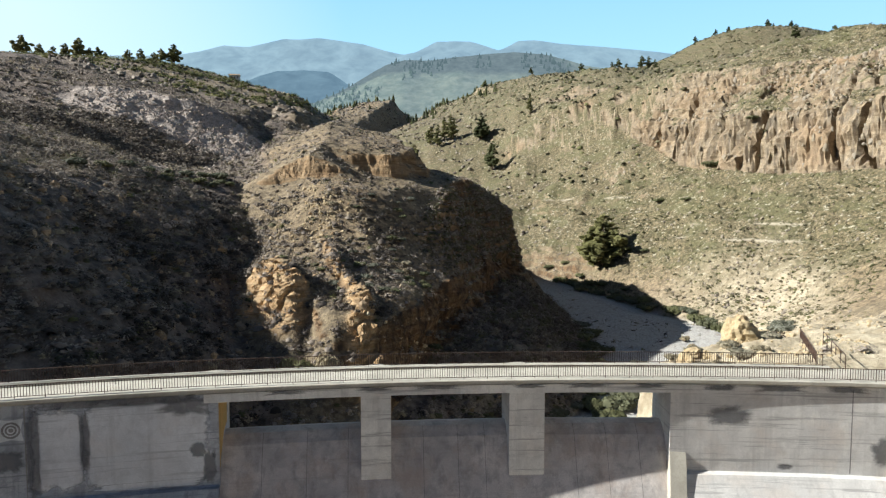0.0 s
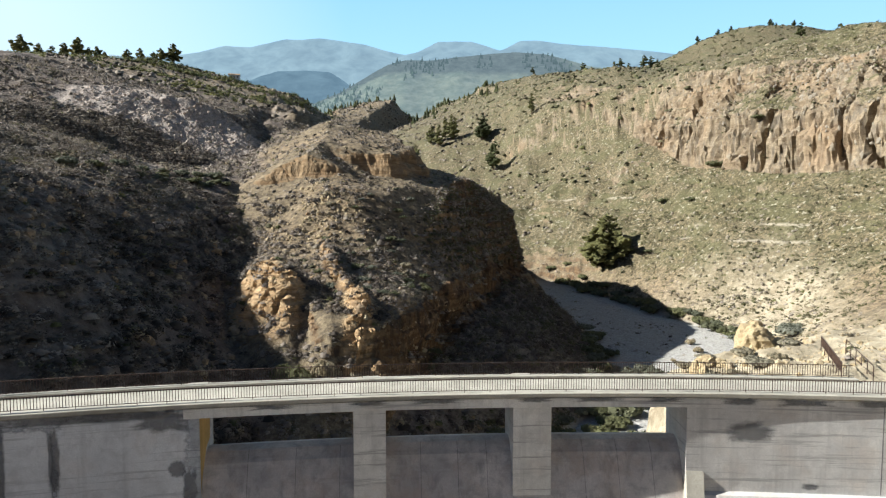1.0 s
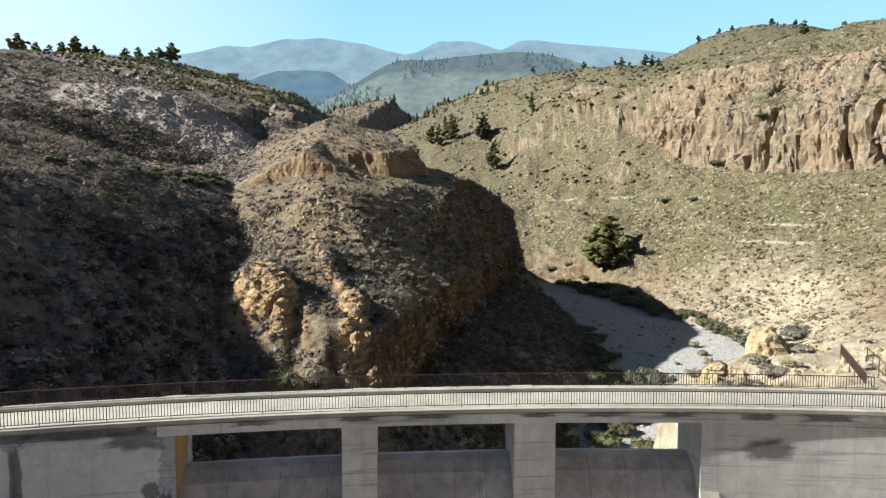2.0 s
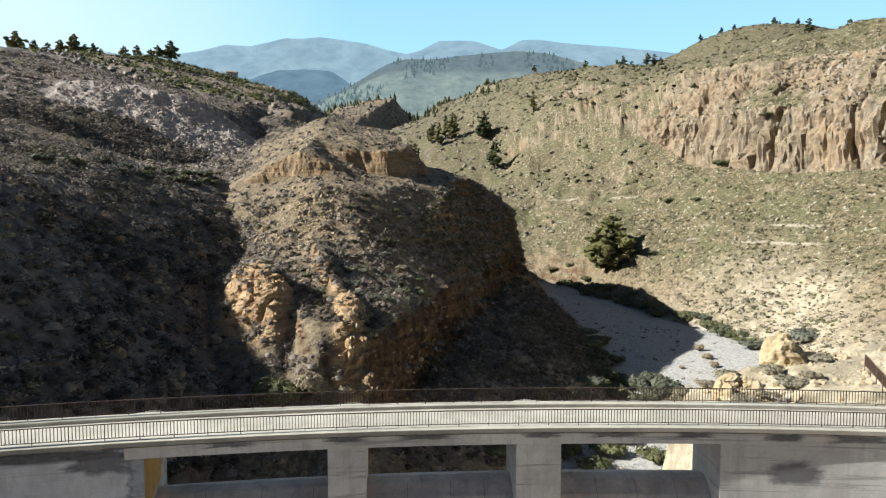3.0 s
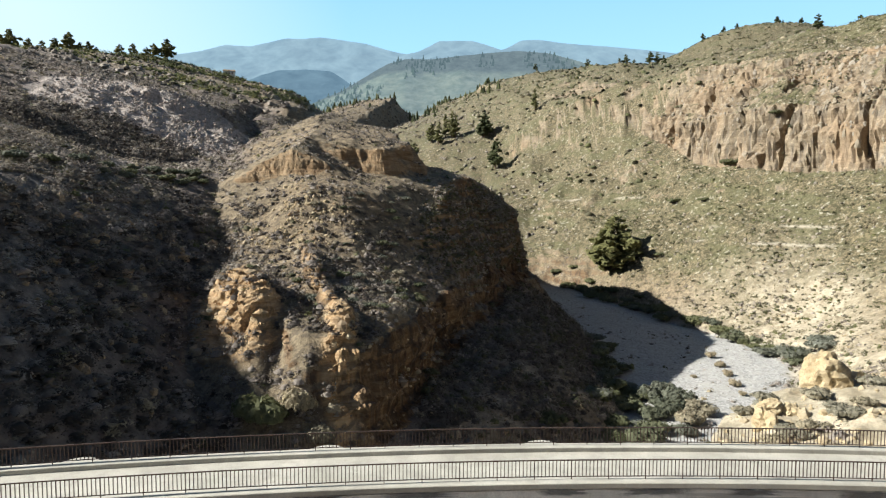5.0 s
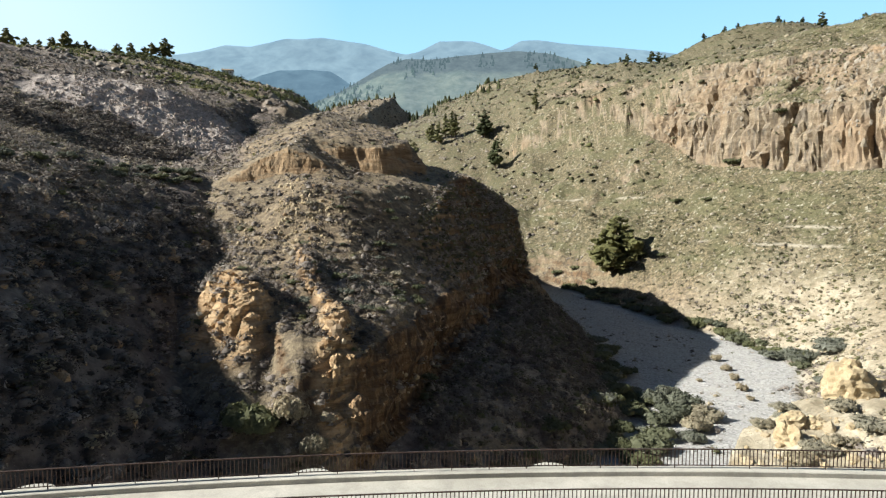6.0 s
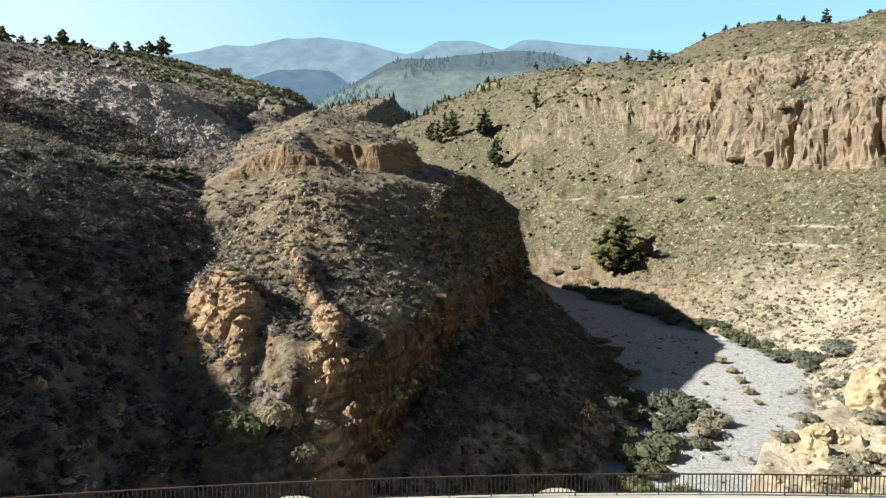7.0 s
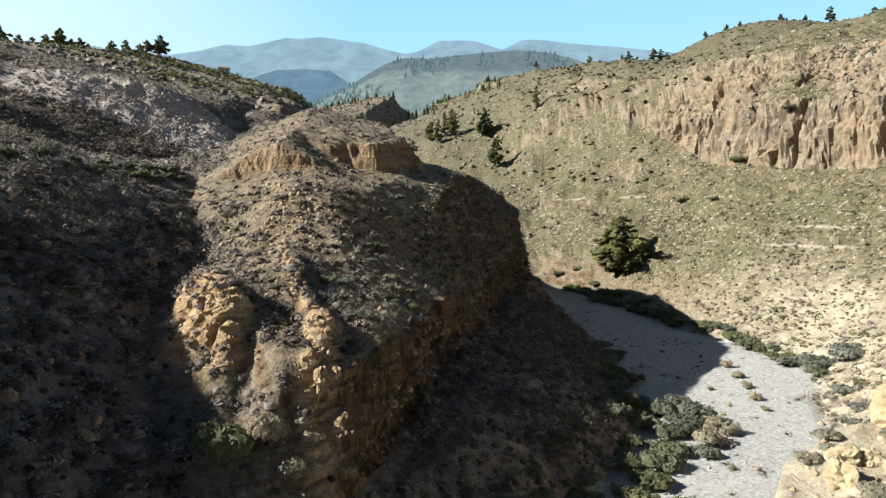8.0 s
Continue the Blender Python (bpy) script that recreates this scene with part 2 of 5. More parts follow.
def foliage(name, *tones, grain=5.0, glow=0.3):
    """Leaves whose colour follows the plant's own tone."""
    m, t, b = nodes_of(name, 0.75)
    a = t.nodes.new("ShaderNodeAttribute")
    a.attribute_name = "tone"
    geo = t.nodes.new("ShaderNodeNewGeometry")
    col = ramp(t, a.outputs["Fac"], *[(i / (len(tones) - 1), c) for i, c in enumerate(tones)])
    col = mix(t, ramp(t, geo.outputs["Random Per Island"], (0.0, (0.4, 0.4, 0.4)), (0.8, (0, 0, 0))), col, tuple(0.6 * c for c in tones[0]))
    fine = noise_tex(t, coords(t), grain, 4, 0.7)
    col = mix(t, ramp(t, fine, (0.34, (0.4, 0.4, 0.4)), (0.48, (0, 0, 0))), col, tuple(0.7 * c for c in tones[0]))
    t.links.new(col, b.inputs["Base Color"])
    through_leaf = t.nodes.new("ShaderNodeBsdfTranslucent")
    t.links.new(col, through_leaf.inputs["Color"])
    both = t.nodes.new("ShaderNodeMixShader")
    both.inputs[0].default_value = glow
    t.links.new(b.outputs[0], both.inputs[1])
    t.links.new(through_leaf.outputs[0], both.inputs[2])
    t.links.new(both.outputs[0], t.nodes["Material Output"].inputs["Surface"])
    return m


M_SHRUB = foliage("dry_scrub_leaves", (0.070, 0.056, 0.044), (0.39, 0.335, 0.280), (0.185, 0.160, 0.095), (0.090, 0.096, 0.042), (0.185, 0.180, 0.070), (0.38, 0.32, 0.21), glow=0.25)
M_PINE = foliage("pine_needles", (0.060, 0.072, 0.034), (0.110, 0.122, 0.048), (0.165, 0.165, 0.066), (0.26, 0.245, 0.095), glow=0.42)
M_BUSH = foliage("bush_leaves", (0.085, 0.090, 0.045), (0.170, 0.172, 0.080), (0.135, 0.142, 0.098), (0.240, 0.240, 0.195), (0.42, 0.345, 0.220))


def bark():
    m, t, b = nodes_of("pine_bark", 0.9)
    n = noise_tex(t, scaled(t, coords(t), 4, 4, 0.8), 1.0, 5)
    t.links.new(ramp(t, n, (0.35, (0.06, 0.04, 0.028)), (0.65, (0.17, 0.115, 0.08))), b.inputs["Base Color"])
    return m


M_BARK = bark()


def stone(name, a, c, d):
    m, t, b = nodes_of(name, 0.92)
    vec = coords(t)
    big, small = noise_tex(t, vec, 0.6, 5), noise_tex(t, vec, 5, 6, 0.7)
    isl = t.nodes.new("ShaderNodeNewGeometry").outputs["Random Per Island"]
    col = mix(t, ramp(t, big, (0.38, (0, 0, 0)), (0.62, (1, 1, 1))), a, c)
    col = mix(t, ramp(t, isl, (0.3, (0, 0, 0)), (1.0, (0.7, 0.7, 0.7))), col, d)
    col = mix(t, ramp(t, small, (0.32, (0.6, 0.6, 0.6)), (0.5, (0, 0, 0))), col, tuple(0.5 * v for v in a))
    t.links.new(col, b.inputs["Base Color"])
    bump(t, b, small, 0.6, 0.15)
    return m


M_STONE = stone("ochre_tuff_stone", (0.24, 0.155, 0.082), (0.37, 0.27, 0.160), (0.33, 0.265, 0.185))
M_CLIFF = stone("grey_tan_cliff_rock", (0.20, 0.165, 0.115), (0.31, 0.262, 0.188), (0.28, 0.250, 0.205))
M_PALE_STONE = stone("pale_yellow_tuff", (0.36, 0.275, 0.155), (0.47, 0.38, 0.235), (0.42, 0.35, 0.24))
M_SCREE = stone("grey_brown_rubble", (0.26, 0.215, 0.175), (0.44, 0.37, 0.31), (0.54, 0.47, 0.40))
M_COBBLE = stone("grey_stream_cobbles", (0.25, 0.24, 0.225), (0.37, 0.355, 0.33), (0.46, 0.44, 0.40))


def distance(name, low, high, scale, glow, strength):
    """Far ranges as a plain backdrop: their blue haze is put in as emission."""
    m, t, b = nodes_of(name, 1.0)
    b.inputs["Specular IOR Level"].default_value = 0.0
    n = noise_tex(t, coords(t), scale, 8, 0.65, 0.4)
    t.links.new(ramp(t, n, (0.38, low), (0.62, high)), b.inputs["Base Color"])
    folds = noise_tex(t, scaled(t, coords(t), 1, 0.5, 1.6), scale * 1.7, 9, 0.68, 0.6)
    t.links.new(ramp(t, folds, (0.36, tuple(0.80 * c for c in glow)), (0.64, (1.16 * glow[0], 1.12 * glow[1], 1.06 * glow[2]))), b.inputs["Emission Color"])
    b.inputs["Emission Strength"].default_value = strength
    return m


# air haze is imitated by a blue glow in each far material
M_RANGE = distance("far_mountains_haze_glow", (0.06, 0.09, 0.11), (0.12, 0.15, 0.16), 0.004, (0.235, 0.325, 0.375), 0.62)
M_FLANK = distance("valley_flank_haze_glow", (0.03, 0.06, 0.06), (0.07, 0.10, 0.09), 0.006, (0.18, 0.28, 0.36), 0.44)
M_FAR_PINE = distance("far_pine_needles_haze_glow", (0.018, 0.030, 0.018), (0.035, 0.050, 0.028), 0.05, (0.18, 0.26, 0.29), 0.30)
M_FOREST = distance("far_forested_ridge_haze_glow", (0.03, 0.042, 0.03), (0.08, 0.088, 0.062), 0.03, (0.25, 0.325, 0.355), 0.34)


def sky_material():
    """Bright hazy air over the mountains, whiter towards the sun."""
    m = bpy.data.materials.new("bright_hazy_sky")
    m.use_nodes = True
    t = m.node_tree
    t.nodes.remove(t.nodes["Principled BSDF"])
    sep = t.nodes.new("ShaderNodeSeparateXYZ")
    t.links.new(coords(t, "Generated"), sep.inputs[0])
    high = ramp(t, sep.outputs["Z"], (0.30, (0.245, 0.405, 0.505)), (0.75, (0.135, 0.280, 0.41)))
    col = mix(t, ramp(t, sep.outputs["X"], (0.20, (0.7, 0.7, 0.7)), (0.42, (0, 0, 0))), high, (0.41, 0.47, 0.505))
    e = t.nodes.new("ShaderNodeEmission")
    t.links.new(col, e.inputs["Color"])
    t.links.new(e.outputs[0], t.nodes["Material Output"].inputs["Surface"])
    return m


M_SKY = sky_material()


# ---- the shape of the valley ----
# Form lines across the valley, from the western hill to the eastern one: (y, x, z) along each.
LINES = [
    # shoulder of the western hill
    [(60, -300, 60), (200, -230, 73), (300, -198, 85), (385, -215, 104), (500, -245, 131), (570, -240, 145), (700, -240, 150), (900, -300, 170), (2600, -500, 260)],
    # its edge over the scree
    [(60, -210, 46), (115, -180, 42), (150, -140, 37), (190, -118, 43.5), (212, -118, 42.5), (226, -117, 47), (236, -116, 53), (246, -118, 58), (257, -97, 56.5), (270, -84, 52), (300, -90, 58), (385, -106, 78), (500, -130, 103), (560, -125, 112), (700, -130, 120), (900, -170, 150), (2600, -300, 240)],
    # the draw below the scree
    [(60, -165, 42), (115, -128, 39), (150, -99, 33.5), (162, -93, 32.5), (178, -90, 29), (194, -84, 26), (210, -76, 28), (240, -71, 34), (262, -72, 41), (300, -84, 52), (385, -98, 74), (500, -112, 92), (560, -110, 98), (700, -118, 112), (900, -150, 160), (2600, -260, 230)],
    # crest of the near western slope; its unseen near end is raised to cast shade
    [(60, -108, 42), (90, -102, 39.5), (115, -95, 32), (126, -85, 24.5), (138, -76, 21.5), (150, -68.5, 21), (165, -66, 21.5), (180, -63, 22.5), (195, -62, 24), (215, -66, 27), (240, -68, 33), (270, -71.5, 42), (300, -78, 53), (385, -92, 75), (500, -106, 88), (560, -105, 94), (900, -140, 160), (2600, -220, 225)],
    # the gully
    [(60, -24, -26), (85, -24, -21), (100, -26, -14.5), (113, -35, -8), (125, -38.5, -2), (145, -41, 4), (165, -50, 14.5), (178, -54, 19.5), (200, -55, 26), (230, -62, 34), (260, -66, 42), (300, -72, 53), (385, -86, 75), (420, -90, 76), (500, -100, 84), (560, -100, 90), (900, -130, 162), (2600, -180, 220)],
    # crest of the spur
    [(60, -20, -27), (88, -18, -22), (100, -17, -15), (106, -17, -9.8), (110, -17, -6), (113.5, -17.5, -3.6), (126, -18.5, -1.1), (149, -23, 7.2), (158, -26, 14), (166, -29, 20), (173, -33, 21.5), (175, -33.5, 23), (177, -34, 29), (200, -35, 36), (230, -39, 44.5), (248, -39, 47.5), (266, -42, 45.5), (300, -53, 45), (346, -66, 56), (395, -76, 70), (420, -82, 73), (500, -90, 78), (560, -95, 86), (900, -110, 168), (2600, -130, 215)],
    # eastern brow of the upper hump
    [(60, -18, -27), (88, -16, -22), (100, -15, -16), (107, -14.5, -11.2), (110, -14.5, -7.6), (113, -14.5, -4.2), (126, -15.5, -1), (143, -14, 2.5), (158, -19, 13), (166, -22, 19), (180, -20, 21.5), (186, -17, 23), (188.5, -15, 29), (198, -9.5, 31.5), (206, -9, 33), (222, -14, 39), (244, -20, 42.5), (262, -23, 40), (300, -36, 34), (346, -52, 44), (420, -70, 60), (500, -80, 70), (560, -88, 82), (900, -70, 172), (2600, -60, 212)],
    # foot of that brow: the bench
    [(60, -14, -27), (100, -12, -17), (108.5, -12, -12), (112.5, -12.4, -5.2), (126, -12.5, -1.2), (143, -7.5, -0.5), (158, -13, 10), (167, -14, 17), (180, -10, 20.5), (190, -7, 22.5), (199, -3, 23.5), (210, -2, 25), (222, -5, 28), (250, -4, 28.5), (268, -8, 25), (300, -26, 22), (346, -46, 30), (420, -62, 45), (500, -72, 62), (560, -80, 78), (900, -60, 160), (2600, -20, 210)],
    # eastern edge of the bench
    [(60, -12, -28), (100, -11, -18), (108.5, -11, -13), (112.7, -11.3, -5.6), (126, -8, -2.2), (143, -4.5, -2), (160, -4, 5.5), (173, -3.5, 13), (185, 1, 18), (200, 5, 22.5), (215, 9.5, 24.0), (240, 14.5, 24.0), (262, 20, 21.5), (280, 21, 14), (296, 14, 7), (312, 0, 4), (346, -40, 12), (420, -58, 30), (500, -66, 55), (560, -74, 76), (900, -50, 150), (2600, 0, 208)],
    # rim of the cliff
    [(60, -10, -28.5), (100, -9.5, -19), (108.8, -9, -14), (113, -9.3, -6.6), (126, -5, -4), (138, -2, -4.2), (155, 2.5, -1.5), (170, 6, 0.5), (200, 13.5, 6), (235, 23, 11.5), (262, 30.5, 13.5), (276, 34, 8), (290, 32, -1), (312, 9, -6), (346, -36, 2), (420, -54, 22), (500, -62, 50), (560, -70, 74), (900, -44, 140), (2600, 10, 208)],
    # foot of the cliff
    [(60, -8, -28.5), (100, -7, -21), (109, -7, -18.5), (126, -1.5, -16.5), (138, 2, -14.5), (155, 8.5, -12), (170, 13.5, -11), (200, 21.5, -10), (235, 30.5, -10), (262, 36.5, -12), (280, 40.5, -15.5), (296, 37, -18), (316, 12, -18), (346, -34, -8), (420, -50, 14), (500, -58, 46), (560, -68, 72), (900, -40, 138), (2600, 20, 208)],
    # western edge of the stream bed
    [(60, -4, -29), (100, 6, -28.5), (127, 25, -28.3), (143, 36, -28), (170, 43, -27.7), (205, 46, -26), (250, 46, -24), (285, 43, -22), (306, 34, -21), (322, 12, -19.5), (346, -32, -13), (420, -47, 12), (500, -54, 44), (560, -66, 71), (900, -36, 137), (2600, 30, 208)],
    # eastern edge of the stream bed
    [(60, 13, -29), (75, 18.5, -28.6), (90, 36, -28.2), (110, 52, -27.5), (127, 62, -27), (150, 74, -26.5), (178, 88, -24.5), (192, 91, -24.6), (215, 87, -25), (234, 81, -24.6), (270, 68, -22.5), (300, 58, -21), (318, 40, -19.5), (340, -22, -13), (390, -40, 4), (430, -45, 14), (480, -50, 39), (540, -56, 64), (600, -62, 82), (781, -44, 118), (900, -30, 140), (2600, 40, 208)],
    # the eastern slope above its foot
    [(55, 31, -0.6), (62, 26, -1.0), (67, 22.5, -4.2), (74, 22, -4.8), (80, 26, -4.2), (86, 33, -4.2), (95, 45, -9), (115, 68, -13.5), (150, 92, -15), (180, 104, -15.5), (201, 113, -14), (213, 114, -12), (242, 105, -4), (270, 92, -4), (300, 80, 0), (340, 61, 4), (370, 53, 18), (400, 48, 31), (430, 42, 42), (480, 32, 68), (540, 25, 88), (600, 5, 100), (781, 4, 140), (900, 0, 168), (2600, 80, 212)],
    # foot of the eastern cliffs
    [(55, 70, 8), (82, 120, 12), (115, 170, 18), (150, 190, 24), (200, 172, 30), (246, 150, 30), (269, 139, 30.5), (305, 128, 33.5), (322, 123, 37), (340, 118, 46), (360, 113.5, 53), (380, 108, 61), (437, 88, 85), (480, 77, 98.5), (540, 68, 109.5), (600, 61, 123.5), (668, 60, 140), (781, 45, 156), (900, 40, 176), (2600, 120, 220)],
    # ledge halfway up them
    [(55, 110, 22), (82, 140, 28), (115, 180, 40), (150, 199, 50), (200, 180.5, 53), (246, 157, 54.5), (269, 146, 55.5), (280, 142.5, 57), (305, 133.5, 57), (322, 127.5, 57), (340, 122.5, 58.5), (360, 117.5, 63), (380, 113.5, 68.5), (437, 95, 90), (480, 85, 101), (540, 75, 112), (600, 66, 126), (668, 64, 143), (781, 48, 163), (900, 48, 180), (2600, 140, 225)],
    # their upper rim
    [(55, 140, 38), (82, 165, 50), (115, 206, 62), (150, 224, 72), (200, 208, 76), (246, 186, 78), (273, 175, 80), (305, 159, 82.5), (318, 151, 85), (340, 145, 88), (386, 134, 93), (437, 110, 97), (480, 98, 107), (540, 86, 119), (600, 78, 132), (668, 78, 148), (781, 58, 168), (900, 70, 186), (2600, 180, 235)],
    # crest of the eastern ridge
    [(55, 190, 50), (115, 230, 66), (200, 230, 80), (246, 212, 87), (273, 205, 94), (322, 194, 102), (380, 172, 106), (437, 142, 108), (540, 122, 132), (668, 99, 155), (781, 80, 172), (900, 140, 205), (2600, 300, 250)],
]
WEST_END = [(60, 75), (300, 112), (570, 178), (900, 200), (2600, 290)]
EAST_END = [(55, 80), (322, 150), (540, 190), (900, 250), (2600, 280)]


def loft(x, y):
    """The bare landform: heights between the form lines, at each y."""
    ys = np.clip(y, 55, 2600)
    xs = [np.full_like(ys, -900.0)]
    zs = [np.interp(ys, [p[0] for p in WEST_END], [p[1] for p in WEST_END])]
    for line in LINES:
        at = [p[0] for p in line]
        xs.append(np.interp(ys, at, [p[1] for p in line]))
        zs.append(np.interp(ys, at, [p[2] for p in line]))
    xs.append(np.full_like(ys, 1500.0))
    zs.append(np.interp(ys, [p[0] for p in EAST_END], [p[1] for p in EAST_END]))
    z = zs[0].copy()
    for i in range(len(xs) - 1):
        gap = np.maximum(xs[i + 1] - xs[i], 0.4)
        z += (zs[i + 1] - zs[i]) * np.clip((x - xs[i]) / gap, 0, 1)
    return z


def hillock(x, y, cx, cy, rx, ry, h, turn=0.0):
    c, s = math.cos(turn), math.sin(turn)
    u, v = ((x - cx) * c + (y - cy) * s) / rx, (-(x - cx) * s + (y - cy) * c) / ry
    return h * np.exp(-(u * u + v * v) ** 1.3)


def bed_mask(x, y):
    """1 on the gravel of the stream bed."""
    a, b = LINES[11], LINES[12]
    ys = np.clip(y, 55, 340)
    west = np.interp(ys, [p[0] for p in a], [p[1] for p in a])
    east = np.interp(ys, [p[0] for p in b], [p[1] for p in b])
    w = 3.0 * fbm(x, y, 14, 3, 71)
    return smoothstep(-2.5, 2.0, x - west + w) * smoothstep(-3.0, 2.5, east - x + w) * (y < 345)


def scree_mask(x, y):
    """1 on the dump of loose stone over the draw."""
    w = 5.0 * fbm(x, y, 18, 3, 33)
    a, b = LINES[1], LINES[2]
    edge = np.interp(y, [p[0] for p in a], [p[1] for p in a])
    draw = np.interp(y, [p[0] for p in b], [p[1] for p in b])
    return smoothstep(-4, 2, x - edge + 16 + w) * smoothstep(-3, 2, draw + 1 - x + w) * smoothstep(221, 229, y + 0.6 * w) * smoothstep(270, 258, y + w)


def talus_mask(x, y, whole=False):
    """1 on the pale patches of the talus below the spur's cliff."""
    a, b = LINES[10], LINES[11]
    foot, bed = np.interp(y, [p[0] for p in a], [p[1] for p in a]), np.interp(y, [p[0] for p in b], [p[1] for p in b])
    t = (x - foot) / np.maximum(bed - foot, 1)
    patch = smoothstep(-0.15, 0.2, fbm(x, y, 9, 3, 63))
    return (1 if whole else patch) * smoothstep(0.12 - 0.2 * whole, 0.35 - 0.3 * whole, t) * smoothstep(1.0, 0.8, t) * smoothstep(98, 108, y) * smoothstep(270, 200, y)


def between(x, y, k0, k1, soft=2.0):
    """1 between two of the form lines."""
    a, b = (np.interp(y, [p[0] for p in LINES[k]], [p[1] for p in LINES[k]]) for k in (k0, k1))
    return smoothstep(-soft, soft, x - a) * smoothstep(-soft, soft, b - x)


def shoulder_mask(x, y):
    """1 on the overgrown shoulder above the cliff of the spur."""
    a, rim, foot = (np.interp(y, [p[0] for p in LINES[k]], [p[1] for p in LINES[k]]) for k in (8, 9, 10))
    return smoothstep(-2, 1, x - a) * smoothstep(0.55, 0.30, (x - rim) / np.maximum(foot - rim, 1)) * smoothstep(150, 175, y) * smoothstep(300, 285, y)


def broken_mask(x, y):
    """1 on broken rock over and beside the eastern cliffs."""
    w = fbm(x, y, 13, 4, 78)
    upper = between(x, y, 15, 16) * smoothstep(215, 240, y) * smoothstep(370, 350, y)
    lower = between(x, y, 14, 16) * smoothstep(325, 345, y) * smoothstep(520, 470, y)
    return np.maximum(upper * smoothstep(-0.25, 0.10, w), lower * smoothstep(-0.05, 0.25, w))


def pale_mask(x, y):
    """1 on the pale crumbling tuff of the eastern foot."""
    b, m = LINES[12], LINES[13]
    foot = np.interp(y, [p[0] for p in b], [p[1] for p in b])
    up = np.interp(y, [p[0] for p in m], [p[1] for p in m])
    t = (x - foot) / np.maximum(up - foot, 1)
    w = 0.45 * fbm(x, y, 16, 4, 55)
    return smoothstep(-0.12, 0.08, t + w * 0.3) * smoothstep(1.9, 0.7, t + w) * smoothstep(250, 205, y + 30 * w) * (y > 56) + 0.45 * talus_mask(x, y) * smoothstep(6, 0, np.abs(x - 14) - 12) * smoothstep(165, 145, y) + smoothstep(22, 26, x) * smoothstep(70, 50, x) * smoothstep(102, 88, y) * (y > 57)


def grass_mask(x, y):
    """1 on the grassy eastern slopes, 0 on the bare western ones."""
    b = LINES[12]
    foot = np.interp(y, [p[0] for p in b], [p[1] for p in b])
    w = fbm(x, y, 30, 4, 57)
    return smoothstep(2, 22, x - foot + 14 * w) * smoothstep(150, 215, y + 25 * w)


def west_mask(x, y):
    """1 on the western slopes, whose dark soil colour also deepens their shade."""
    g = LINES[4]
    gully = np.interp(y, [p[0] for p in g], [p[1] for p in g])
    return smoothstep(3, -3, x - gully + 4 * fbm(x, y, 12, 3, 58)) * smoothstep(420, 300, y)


def track_mask(x, y, z):
    """1 on the worn tracks that follow the eastern slope."""
    w = 1.2 * fbm(x, y, 30, 3, 59)
    worn = smoothstep(-0.25, 0.15, fbm(x, y, 17, 3, 60))
    out = 0.0
    for level, x0, x1, y0, y1 in ((19.5, 52, 112, 250, 380), (2.0, 95, 150, 195, 300), (8.0, 100, 160, 200, 280)):
        out = np.maximum(out, smoothstep(0.55, 0.2, np.abs(z - level - w)) * (x > x0) * (x < x1) * (y > y0) * (y < y1))
    return out * worn


